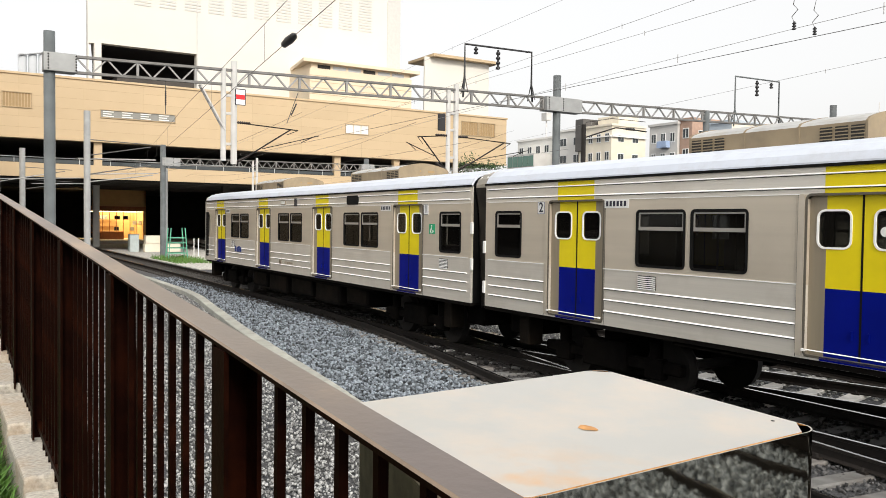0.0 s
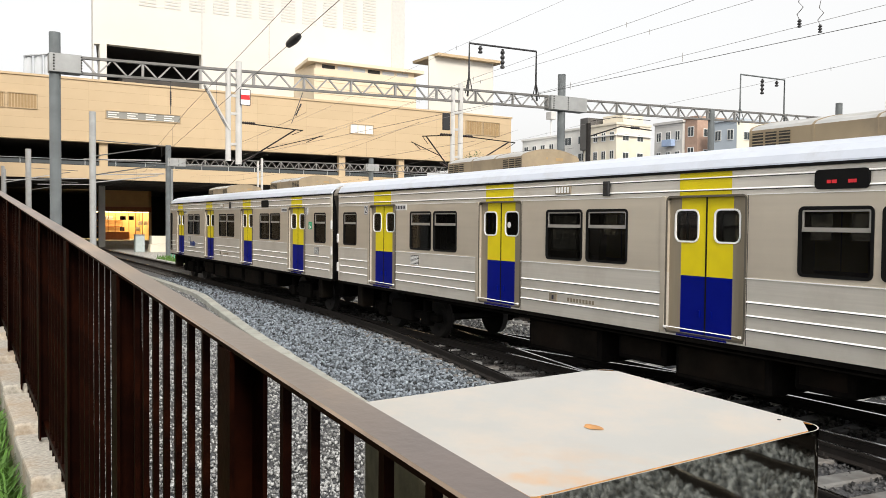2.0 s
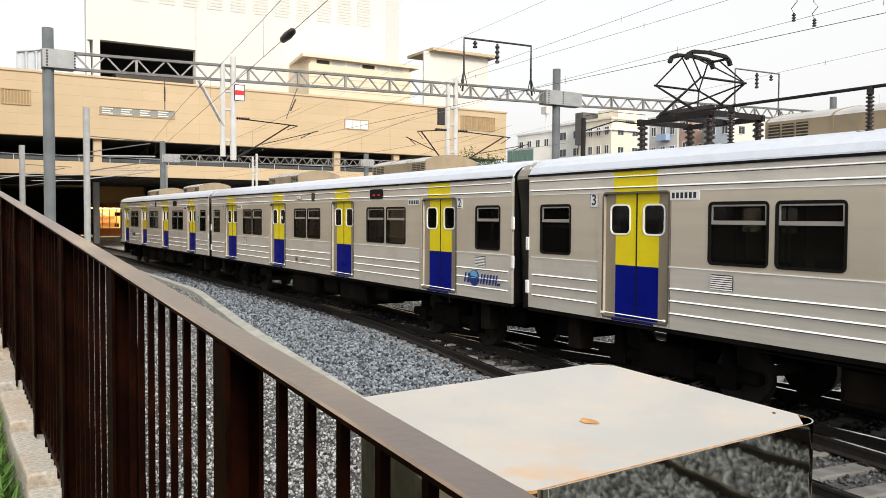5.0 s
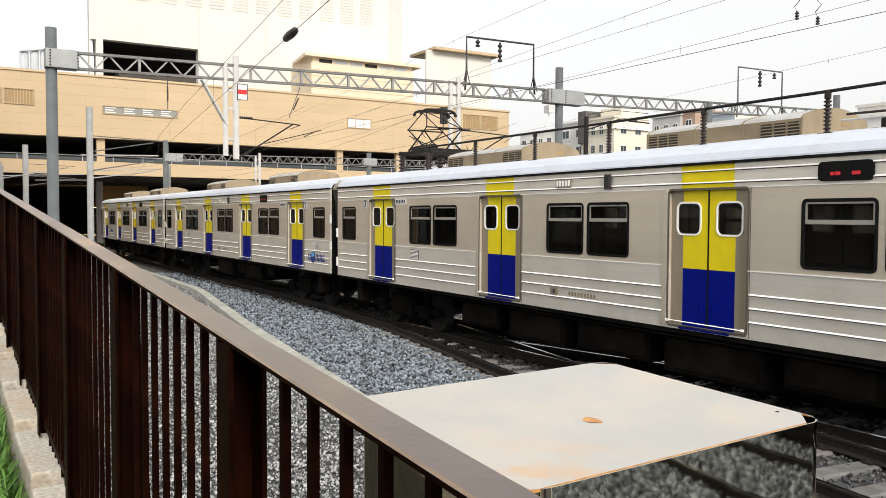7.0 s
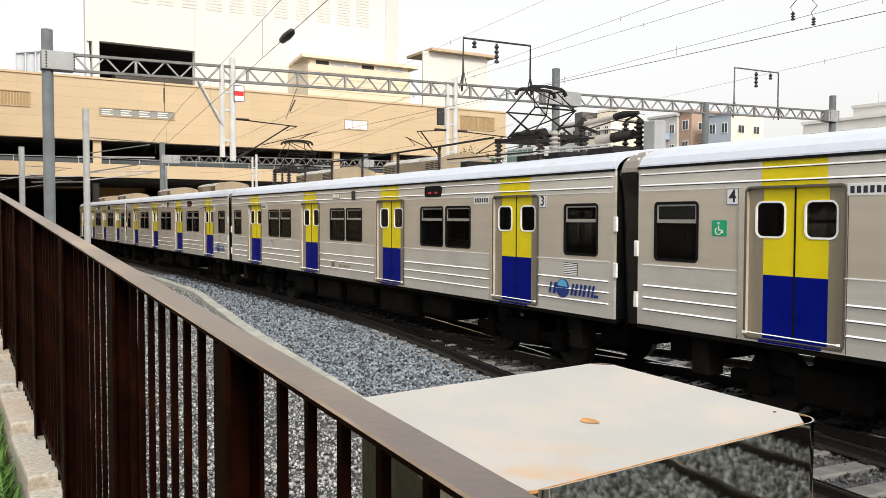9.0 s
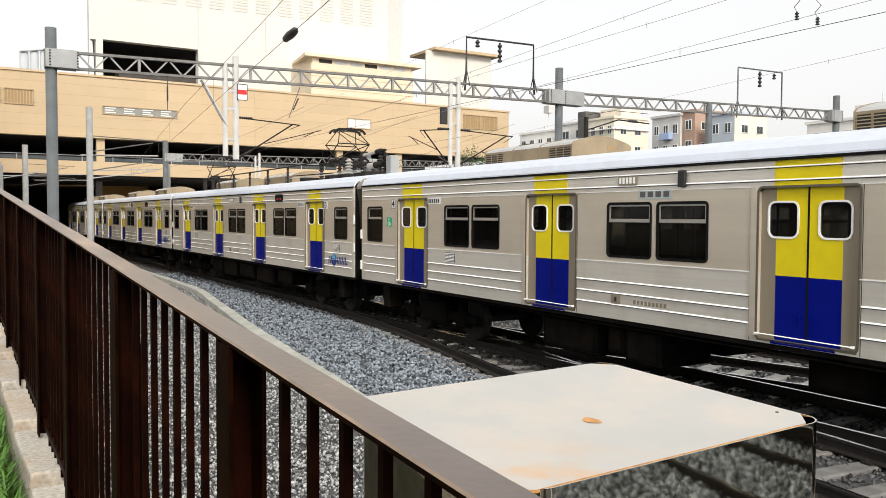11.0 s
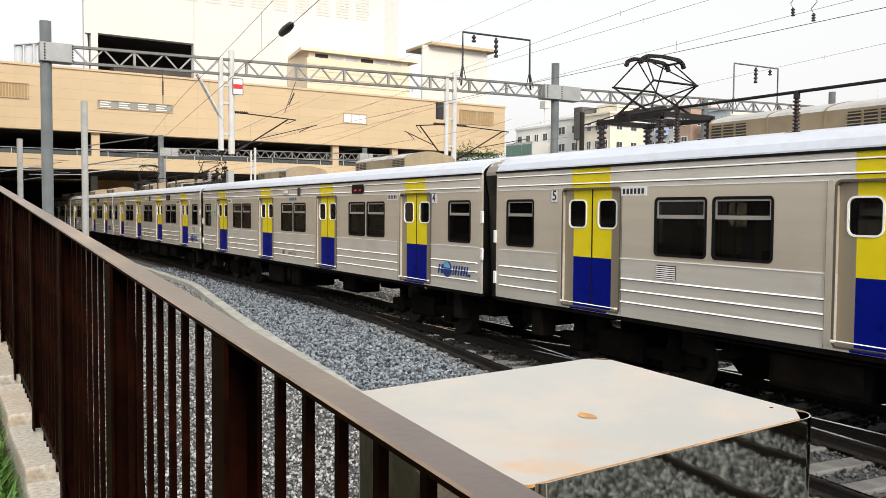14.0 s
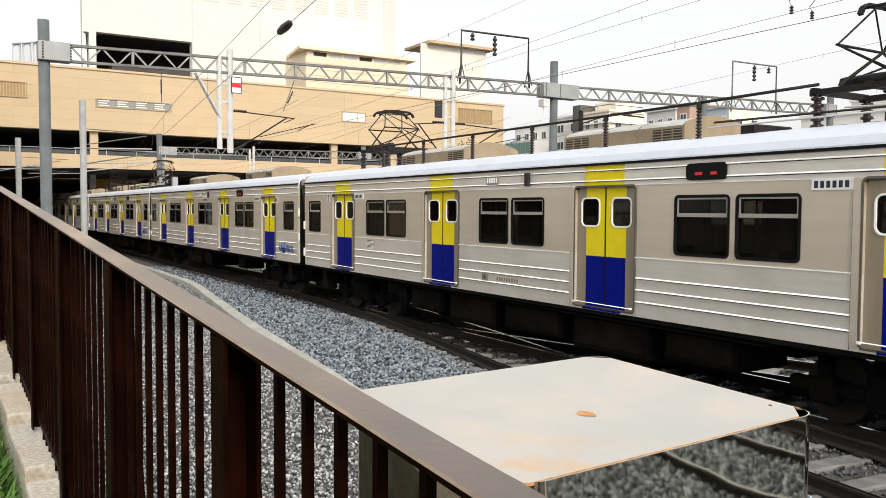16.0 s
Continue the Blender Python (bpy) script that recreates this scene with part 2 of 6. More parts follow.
BANDGREY = mat("grey_glazing", (0.24, 0.24, 0.22), 0.5, 0, 0.1, 1)
LOUVRE = mat("bronze_louvre", (0.34, 0.23, 0.11), 0.6, 0.1, 0.1)
SHOPGLOW = glow("shop_light", (1.0, 0.76, 0.38), 6.0)
SHOPWALL = mat("shop_wall", (0.55, 0.36, 0.16), 0.7, 0, 0.1, 1)
SHOPSIGN = mat("shop_fascia", (0.30, 0.10, 0.03), 0.6, 0, 0.1)
PALEBLUE = mat("pale_cabinet", (0.42, 0.48, 0.48), 0.6, 0, 0.08)
GREENFRAME = mat("green_frame_paint", (0.12, 0.42, 0.28), 0.5, 0, 0.12)
BRICKY = mat("brick_render", (0.44, 0.30, 0.23), 0.8, 0, 0.12, 1.5)
GREYWALL = mat("grey_render", (0.45, 0.47, 0.49), 0.8, 0, 0.08, 0.6)
CREAMWALL = mat("cream_render", (0.76, 0.70, 0.58), 0.8, 0, 0.06, 0.6)
CANOPY = mat("canopy_paint", (0.72, 0.61, 0.46), 0.7, 0, 0.05, 0.4)
PALEWALL = mat("pale_render", (0.74, 0.73, 0.69), 0.8, 0, 0.05, 0.5)
HOUSEGREY = mat("pale_grey_render", (0.58, 0.57, 0.55), 0.8, 0, 0.07, 0.5, stain=(0.46, 0.45, 0.42), stain_amount=0.5, stain_scale=0.4)
HOUSEBLUE = mat("blue_grey_render", (0.46, 0.52, 0.58), 0.8, 0, 0.06, 0.5)
BALCONY = mat("blue_balcony", (0.33, 0.43, 0.62), 0.6, 0, 0.06)
SLATE = mat("dark_slate", (0.10, 0.095, 0.09), 0.7, 0, 0.15, 1)
GREENGLASS = glass("green_tinted_pane", (0.10, 0.20, 0.16), 0.0, 0.08)


# ---- mesh helpers ----
def link(name, bm, materials, smooth=False):
    me = bpy.data.meshes.new(name)
    bm.normal_update()
    bm.to_mesh(me)
    bm.free()
    for m in (materials if isinstance(materials, (list, tuple)) else [materials]):
        me.materials.append(m)
    if smooth:
        me.polygons.foreach_set("use_smooth", [True] * len(me.polygons))
    return new(name, me)


def part(name, bm, material, parent, label="", smooth=False):
    ob = link(name, bm, material, smooth)
    ob.parent = parent
    return tagged(ob, label)


def same(ob, m, parent=None):
    """Another object on the same mesh, at pose m under its parent."""
    o = ob.copy()
    scene.collection.objects.link(o)
    o.parent = parent if parent else ob.parent
    o.matrix_parent_inverse = Matrix()
    o.matrix_basis = m
    return o


def thing(name, label, category, group="", kind="", at=None):
    ob = new(name)
    if at is not None:
        ob.matrix_basis = at
    return tagged(ob, label, category, group, kind)


def box(bm, x0, x1, y0, y1, z0, z1, bevel=0.0, mi=0, seg=1):
    v = [bm.verts.new((x, y, z)) for x in (x0, x1) for y in (y0, y1) for z in (z0, z1)]
    fs = [bm.faces.new([v[i] for i in q]) for q in
          ((0, 1, 3, 2), (4, 6, 7, 5), (0, 4, 5, 1), (2, 3, 7, 6), (0, 2, 6, 4), (1, 5, 7, 3))]
    for f in fs:
        f.material_index = mi
    if bevel:
        es = list({e for f in fs for e in f.edges})
        r = bmesh.ops.bevel(bm, geom=es, offset=bevel, segments=seg, affect="EDGES", profile=0.5)
        for f in r["faces"]:
            f.material_index = mi
    return bm


def cubed(x0, x1, y0, y1, z0, z1, bevel=0.0, seg=1):
    return box(bmesh.new(), x0, x1, y0, y1, z0, z1, bevel, 0, seg)


def frame_of(way):
    way = Vector(way).normalized()
    a = way.cross(Vector((0, 0, 1)))
    if a.length < 1e-4:
        a = Vector((1, 0, 0))
    a.normalize()
    return a, a.cross(way)


def tube(bm, points, r, seg=6, mi=0, caps=True):
    """A round bar along points; r is one radius or one for each point."""
    pts = [Vector(p) for p in points]
    rings = []
    for i, p in enumerate(pts):
        way = pts[min(i + 1, len(pts) - 1)] - pts[max(i - 1, 0)]
        a, b = frame_of(way)
        ri = r[i] if isinstance(r, (list, tuple)) else r
        rings.append([bm.verts.new(p + (a * math.cos(k) + b * math.sin(k)) * ri)
                      for k in (2 * math.pi * j / seg for j in range(seg))])
    for u, w in zip(rings, rings[1:]):
        for j in range(seg):
            f = bm.faces.new((u[j], u[(j + 1) % seg], w[(j + 1) % seg], w[j]))
            f.material_index, f.smooth = mi, seg > 5
    if caps:
        for ring in (rings[0], rings[-1]):
            bm.faces.new(ring).material_index = mi
    return bm


def bar(bm, p, q, w, h, mi=0):
    """A square bar from p to q."""
    p, q = Vector(p), Vector(q)
    a, b = frame_of(q - p)
    v = [bm.verts.new(o + a * (sx * w / 2) + b * (sy * h / 2)) for o in (p, q) for sx, sy in ((-1, -1), (1, -1), (1, 1), (-1, 1))]
    for k in ((0, 1, 2, 3), (7, 6, 5, 4), (0, 4, 5, 1), (1, 5, 6, 2), (2, 6, 7, 3), (3, 7, 4, 0)):
        bm.faces.new([v[i] for i in k]).material_index = mi
    return bm


def sweep(bm, profile, stations, mi=0, close=True, caps=True):
    """Profile points (side, up) carried along stations (place, side vector)."""
    rings = [[bm.verts.new(Vector(p) + Vector(s) * a + Vector((0, 0, b))) for a, b in profile] for p, s in stations]
    n = len(profile)
    for u, w in zip(rings, rings[1:]):
        for j in range(n if close else n - 1):
            bm.faces.new((u[j], u[(j + 1) % n], w[(j + 1) % n], w[j])).material_index = mi
    if caps and close:
        bm.faces.new(rings[0]).material_index = mi
        bm.faces.new(rings[-1][::-1]).material_index = mi
    return bm


def rounded(x0, x1, z0, z1, r, seg=4):
    out = []
    for cx, cz, a0 in ((x1 - r, z1 - r, 0), (x0 + r, z1 - r, 90), (x0 + r, z0 + r, 180), (x1 - r, z0 + r, 270)):
        for k in range(seg + 1):
            a = radians(a0 + 90 * k / seg)
            out.append((cx + r * math.cos(a), cz + r * math.sin(a)))
    return out


def ring(bm, x0, x1, z0, z1, w, r, y0, y1, mi=0):
    """A rounded frame of width w in the xz plane, from y0 (front) to y1."""
    o, i = rounded(x0, x1, z0, z1, r), rounded(x0 + w, x1 - w, z0 + w, z1 - w, max(r - w, 0.008))
    n = len(o)
    vo, vi, bo, bi = ([bm.verts.new((x, y, z)) for x, z in s] for s, y in ((o, y0), (i, y0), (o, y1), (i, y1)))
    for j in range(n):
        k = (j + 1) % n
        for q in ((vo[j], vo[k], vi[k], vi[j]), (bo[k], bo[j], vo[j], vo[k])[::-1], (vi[j], vi[k], bi[k], bi[j])):
            bm.faces.new(q).material_index = mi
    return bm


def slab(bm, x0, x1, z0, z1, r, y0, y1, mi=0):
    """A rounded plate in the xz plane."""
    o = rounded(x0, x1, z0, z1, r)
    a, b = [bm.verts.new((x, y0, z)) for x, z in o], [bm.verts.new((x, y1, z)) for x, z in o]
    bm.faces.new(a).material_index = mi
    bm.faces.new(b[::-1]).material_index = mi
    for j in range(len(o)):
        k = (j + 1) % len(o)
        bm.faces.new((a[k], a[j], b[j], b[k])).material_index = mi
    return bm


def holed(bm, x0, x1, z0, z1, holes, y0, y1, paint=None, cuts_x=(), cuts_z=()):
    """A wall in the xz plane with rectangular holes (x0, x1, z0, z1), from y0 to y1 thick; paint(x, z) gives a material index."""
    xs = sorted({x0, x1, *cuts_x, *(h[k] for h in holes for k in (0, 1) if x0 < h[k] < x1)})
    zs = sorted({z0, z1, *cuts_z, *(h[k] for h in holes for k in (2, 3) if z0 < h[k] < z1)})
    full = {}
    for i in range(len(xs) - 1):
        for j in range(len(zs) - 1):
            cx, cz = (xs[i] + xs[i + 1]) / 2, (zs[j] + zs[j + 1]) / 2
            if not any(h[0] < cx < h[1] and h[2] < cz < h[3] for h in holes):
                full[i, j] = paint(cx, cz) if paint else 0
    vs = {}

    def v(i, j, y):
        if (i, j, y) not in vs:
            vs[i, j, y] = bm.verts.new((xs[i], y, zs[j]))
        return vs[i, j, y]

    for (i, j), mi in full.items():
        quads = [(v(i, j, y0), v(i + 1, j, y0), v(i + 1, j + 1, y0), v(i, j + 1, y0)),
                 (v(i, j + 1, y1), v(i + 1, j + 1, y1), v(i + 1, j, y1), v(i, j, y1))]
        for di, dj, a, b in ((-1, 0, (i, j + 1), (i, j)), (1, 0, (i + 1, j), (i + 1, j + 1)), (0, -1, (i, j), (i + 1, j)), (0, 1, (i + 1, j + 1), (i, j + 1))):
            if (i + di, j + dj) not in full:
                quads.append((v(*b, y0), v(*a, y0), v(*a, y1), v(*b, y1)))
        for q in quads:
            bm.faces.new(q).material_index = mi
    return bm


def written(text, size, material, parent, m, name="number"):
    cu = bpy.data.curves.new("text", "FONT")
    cu.body, cu.size, cu.align_x, cu.align_y, cu.extrude, cu.offset = text, size, "CENTER", "CENTER", 0.002, 0.003
    tmp = new("text", cu)
    me = bpy.data.meshes.new_from_object(tmp.evaluated_get(bpy.context.evaluated_depsgraph_get()))
    bpy.data.objects.remove(tmp)
    me.materials.clear()
    me.materials.append(material)
    ob = new(name, me)
    ob.parent, ob.matrix_basis = parent, m
    return ob


def insulator(bm, p, h, r=0.06, sheds=6, seg=10, way=(0, 0, 1)):
    p, way = Vector(p), Vector(way).normalized()
    pts, rs = [], []
    for k in range(sheds):
        for t, rr in ((0.0, 0.55), (0.15, 1.0), (0.5, 0.95), (0.6, 0.55)):
            pts.append(p + way * (h * (k + t) / sheds))
            rs.append(r * rr)
    tube(bm, pts + [p + way * h], rs + [r * 0.5], seg)
    return bm


# ---- ground, tracks ----
bm = bmesh.new()
xs = [-2500, -300, -120, -60, -30, -15, 0, 15, 40, 120, 400, 2500]
ys = [-2500, -300, -60, -20, -5, 1.5, 4, 7, 10, 14, 20, 40, 90, 300, 2500]
grid = [[bm.verts.new((x, y, -0.22)) for y in ys] for x in xs]
for i in range(len(xs) - 1):
    for j in range(len(ys) - 1):
        bm.faces.new((grid[i][j], grid[i + 1][j], grid[i + 1][j + 1], grid[i][j + 1]))
tagged(link("ground", bm, GROUND), "grey railway ballast ground", "ground", kind="structure")

RAIL_PROFILE = [(-0.065, -0.16), (0.065, -0.16), (0.065, -0.148), (0.012, -0.125), (0.010, -0.045), (0.034, -0.035), (0.034, -0.006),
                (0.026, 0.0), (-0.026, 0.0), (-0.034, -0.006), (-0.034, -0.035), (-0.010, -0.045), (-0.012, -0.125), (-0.065, -0.148)]


def rail(parent, path):
    bm = bmesh.new()
    st = []
    for i, p in enumerate(path):
        way = Vector(path[min(i + 1, len(path) - 1)]) - Vector(path[max(i - 1, 0)])
        side = Vector((way.y, -way.x)).normalized()
        st.append(((p[0], p[1], 0), (side.x, side.y, 0)))
    sweep(bm, RAIL_PROFILE, st)
    for f in bm.faces:
        if f.normal.z > 0.9 or abs(f.calc_center_median().z) < 0.001:
            f.material_index = 1
    return part("rail", bm, [RAIL, RAILTOP], parent, "rusty rail with a bright worn head")


def sleeper_mesh(material):
    bm = bmesh.new()
    box(bm, -0.13, 0.13, -1.25, 1.25, -0.34, -0.165, 0.02)
    for s in (-1, 1):
        for k in (-1, 1):
            box(bm, -0.06, 0.06, s * 0.7525 + k * 0.10 - 0.03, s * 0.7525 + k * 0.10 + 0.03, -0.165, -0.135, 0, 1)
            tube(bm, [(0, s * 0.7525 + k * 0.10, -0.135), (0, s * 0.7525 + k * 0.10, -0.10)], 0.02, 6, 1)
    ob = link("sleeper", bm, [material, RAIL])
    return ob


SLEEPER_BASE, SLEEPER_SHADED, SLEEPER_SUNLIT = (sleeper_mesh(m) for m in (SLEEPER, OILY_SHADED, SUNLIT_SLEEPER))


def track(name, label, centre, x0, x1, gap=0.62, dz=0.0, base=None):
    """A track along centre(x) with its two rails and its sleepers."""
    t = thing(name, label, "railway track", kind="structure")
    n = max(2, int(abs(x1 - x0) / 1.5))
    for s in (-0.7525, 0.7525):
        path = []
        for i in range(n + 1):
            x = x0 + (x1 - x0) * i / n
            way = (centre(x + 0.1) - centre(x - 0.1)) / 0.2
            k = 1 / math.hypot(1, way)
            path.append((x - way * k * s, centre(x) + k * s))
        rail(t, path)
    x, count = max(x0, x1), 0
    while x > min(x0, x1) and count < 260:
        way = (centre(x + 0.1) - centre(x - 0.1)) / 0.2
        same(base or SLEEPER_BASE, pose(x, centre(x), dz, 0, 0, math.degrees(math.atan(way))), t)
        x -= gap
        count += 1
    return t


def turnout(x):
    """Middle line of the track that branches off towards the fence."""
    pts = [(-40, 10.18), (-26, 10.18), (-22, 10.14), (-18, 9.84), (-14, 9.26), (-10.7, 8.68), (-7, 8.34), (-4.9, 8.08), (-2, 7.72), (6, 6.75), (40, 3.0)]
    for (a, p), (b, q) in zip(pts, pts[1:]):
        if x <= b:
            u = max(0.0, (x - a) / (b - a))
            return p + (q - p) * u
    return pts[-1][1]


def crossover(x):
    return 10.18 + max(0.0, min(4.4, (x + 16.0) * 0.24))


track("railway_track", "straight oil-stained track, darkened with the train's shade", lambda x: 10.18, 12, -140, 0.62, 0.0, SLEEPER_SHADED)
track("branch_track", "branching track on concrete sleepers", turnout, 12, -23.5, 0.62, -0.006)
track("crossover_track", "diverging track behind the train", crossover, 14, -16, 0.62, 0.004, SLEEPER_SUNLIT)


def drift(y):
    """Middle line of a track that bears away beyond the gantry."""
    return lambda x: y + max(0.0, -26 - x) * 0.132


track("railway_track", "parallel ballasted track behind the train", drift(14.6), 20, -130, 0.62)
track("railway_track", "parallel ballasted track further out", drift(19.0), 20, -110, 0.62)
for base in (SLEEPER_BASE, SLEEPER_SHADED, SLEEPER_SUNLIT):
    bpy.data.objects.remove(base)


def kerb_y(x):
    pts = [(-60, 8.1), (-34.3, 7.72), (-30.5, 7.66), (-28.4, 7.46), (-24.3, 6.88), (-20, 6.27), (-16.3, 5.80), (-12.9, 5.4), (-10.6, 5.11), (-6, 4.55), (0, 3.85), (12, 2.6)]
    for (a, p), (b, q) in zip(pts, pts[1:]):
        if x <= b:
            return p + (q - p) * max(0.0, (x - a) / (b - a))
    return pts[-1][1]


kerb = thing("kerb", "pale concrete kerb along the ballast", "kerb", kind="structure")
base = link("kerb_stone", cubed(-0.497, 0.497, -0.145, 0.145, -0.42, -0.06, 0.014), KERB)
x, rng = 6.0, random.Random(2)
while x > -42:
    way = (kerb_y(x + 0.5) - kerb_y(x - 0.5))
    same(base, pose(x, kerb_y(x) - 0.06, rng.uniform(-0.012, 0.012), rng.uniform(-1, 1), 0, math.degrees(math.atan(way))), kerb)
    x -= 1.0
bpy.data.objects.remove(base)


def stones(name, label, areas, seed, size=(0.019, 0.037), material=None, dz=0.0):
    """Loose crushed stones, each a small uneven block."""
    rng = np.random.default_rng(seed)
    pts = []
    for x0, x1, lo, hi, per in areas:
        n = int((x1 - x0) * 6 * per)
        x = rng.uniform(x0, x1, n)
        a, b = np.array([lo(v) for v in x]), np.array([hi(v) for v in x])
        y = a + rng.uniform(0, 1, n) * 6
        keep = y < b
        pts.append(np.stack([x[keep], y[keep]], 1))
    p = np.concatenate(pts)
    n = len(p)
    unit = np.array([(sx, sy, sz) for sx in (-1, 1) for sy in (-1, 1) for sz in (-1, 1)], float)
    s = rng.uniform(size[0], size[1], (n, 1, 1))
    v = unit[None] * s * rng.uniform(0.45, 1.0, (n, 8, 3)) * rng.uniform(0.6, 1.15, (n, 1, 3))
    ang = rng.uniform(0, 6.28, (n, 3))
    for ax, (i, j) in enumerate(((0, 1), (1, 2), (0, 2))):
        c, d = np.cos(ang[:, ax])[:, None], np.sin(ang[:, ax])[:, None]
        u, w = v[:, :, i].copy(), v[:, :, j].copy()
        v[:, :, i], v[:, :, j] = u * c - w * d, u * d + w * c
    v[:, :, 0] += p[:, 0, None]
    v[:, :, 1] += p[:, 1, None]
    v[:, :, 2] += -0.205 + dz + rng.uniform(-0.028, 0.042, (n, 1))
    quads = np.array([(0, 1, 3, 2), (4, 6, 7, 5), (0, 4, 5, 1), (2, 3, 7, 6), (0, 2, 6, 4), (1, 5, 7, 3)])
    f = (np.arange(n)[:, None, None] * 8 + quads[None]).reshape(-1)
    me = bpy.data.meshes.new(name)
    me.vertices.add(n * 8)
    me.vertices.foreach_set("co", v.reshape(-1))
    me.loops.add(n * 24)
    me.loops.foreach_set("vertex_index", f)
    me.polygons.add(n * 6)
    me.polygons.foreach_set("loop_start", np.arange(n * 6) * 4)
    me.update(calc_edges=True)
    me.validate()
    me.materials.append(material or STONE)
    return tagged(new(name, me), label, "ballast", kind="stuff")


def stone_material(name="crushed_stone", color=(0.105, 0.121, 0.138), least=0.15, most=3.3):
    m = mat(name, color, 0.9, 0, 0.2, 30, 0.2, 90)
    n, l = m.node_tree.nodes, m.node_tree.links
    b = n["Principled BSDF"]
    src = b.inputs["Base Color"].links[0].from_socket
    geo, hs, mr = n.new("ShaderNodeNewGeometry"), n.new("ShaderNodeHueSaturation"), n.new("ShaderNodeMapRange")
    mr.inputs["To Min"].default_value, mr.inputs["To Max"].default_value = least, most
    l.new(geo.outputs["Random Per Island"], mr.inputs["Value"])
    l.new(mr.outputs[0], hs.inputs["Value"])
    l.new(src, hs.inputs["Color"])
    l.new(hs.outputs[0], b.inputs["Base Color"])
    return m


STONE = stone_material()


def shoulder(x):
    """Where the loose ballast ends beside the branch track's sleepers."""
    return turnout(x) - 0.95


stones("ballast_stones", "grey crushed stone ballast beside the track",
       [(-14, -3, lambda x: kerb_y(x) + 0.12, shoulder, 520), (-24, -14, lambda x: kerb_y(x) + 0.12, shoulder, 380),
        (-40, -24, lambda x: kerb_y(x) + 0.12, lambda x: 9.3, 200), (-3, 9, lambda x: kerb_y(x) + 0.12, shoulder, 260)], 3)
stones("ballast_stones", "crushed stone between the rails and tracks",
       [(-40, 0, lambda x: 11.3, lambda x: 16.5, 130)], 5, (0.025, 0.045), stone_material("yard_stone", (0.20, 0.20, 0.19), 0.2, 2.4), dz=-0.04)
# strip under the train: oily stone with its shade coloured in
stones("ballast_stones", "oily crushed stone, blackened with the train's shade",
       [(-40, 2, lambda x: 8.9, lambda x: 11.3, 130)], 6, (0.025, 0.045), stone_material("shaded_oily_stone", (0.022, 0.02, 0.019), 0.2, 2.6))
stones("ballast_stones", "darker crushed stone round the branch sleepers",
       [(-24, 9, shoulder, lambda x: 8.95, 300)], 13, (0.017, 0.032), stone_material("track_stone", (0.055, 0.055, 0.056), 0.2, 2.6), dz=-0.03)
# added out of view, so the cabinet casing mirrors stone
stones("ballast_stones", "crushed stone added over the branch track for the cabinet's reflection",
       [(0.3, 9, lambda x: kerb_y(x) + 0.1, lambda x: 8.95, 420)], 15, (0.03, 0.055), STONE, dz=0.05)
stones("gravel", "loose gravel between the fence and the kerb",
       [(-9, 1, lambda x: 0.62, lambda x: kerb_y(x) - 0.22, 620), (-19, -9, lambda x: 0.62, lambda x: kerb_y(x) - 0.22, 330), (-36, -19, lambda x: 1.6, lambda x: kerb_y(x) - 0.22, 130)],
       7, (0.011, 0.025), stone_material("dusty_gravel", (0.275, 0.28, 0.28), 0.4, 1.9))

# ---- raised path, its wall, the fence ----
SLOPE = -0.0666


def foot_z(x):
    return 1.10 + SLOPE * x


def fence_y(x):
    return 0.487 + 0.0166 * x


bm = bmesh.new()
xs = [8, 4, 0, -4, -8, -12, -16, -22]
rows = []
for x in xs:
    z = foot_z(x)
    rows.append([bm.verts.new(c) for c in ((x, -40, z - 0.2), (x, -3, z - 0.2), (x, fence_y(x) - 0.12, z - 0.2), (x, fence_y(x) + 0.09, z - 0.2), (x, fence_y(x) + 0.09, -0.3), (x, -40, -0.3))])
for a, b in zip(rows, rows[1:]):
    for j in range(6):
        f = bm.faces.new((a[j], a[(j + 1) % 6], b[(j + 1) % 6], b[j]))
        f.material_index = 1 if j == 3 else 0
bm.faces.new(rows[0])
bm.faces.new(rows[-1][::-1])
tagged(link("path_bank", bm, [SOIL, DARKBANK]), "sloping grassy bank held by an unseen dark wall", "bank", kind="structure")

plinth = thing("fence_plinth", "stepped row of weathered concrete blocks under the fence", "plinth", kind="structure")
base = link("concrete_block", cubed(-0.435, 0.435, -0.115, 0.115, -0.45, 0.0, 0.016, 2), CONCRETE)
x = 3.35
rng = random.Random(5)
while x > -20:
    same(base, pose(x, fence_y(x) - 0.022, foot_z(x) + 0.004, 0, rng.uniform(-0.5, 0.5), 0.95 + rng.uniform(-0.4, 0.4)), plinth)
    x -= 0.88
bpy.data.objects.remove(base)

fence = thing("fence", "rusty brown steel fence on concrete blocks, backlit dark in colour", "fence")


def fence_place(x, up):
    return (x, fence_y(x), foot_z(x) + up)


bm = bmesh.new()
st = [((x, fence_y(x), foot_z(x) + 1.160), (-0.0166, 1, 0)) for x in (1.6, 0.0, -1.2, -2.4, -3.9, -5.4, -7, -9, -12, -16)]
sweep(bm, [(-0.033, 0.002), (0.030, 0.002), (0.032, 0.009), (0.028, 0.014), (-0.030, 0.013), (-0.034, 0.010)], st)
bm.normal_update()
# by facing: light top, near-black shaded sides, highlight on the bevels
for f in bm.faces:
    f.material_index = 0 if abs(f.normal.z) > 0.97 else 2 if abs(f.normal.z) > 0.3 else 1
part("handrail", bm, [HANDRAIL, RUST, WORN_HIGHLIGHT], fence, "worn brown steel handrail, lit top and shaded sides in colour")
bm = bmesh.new()
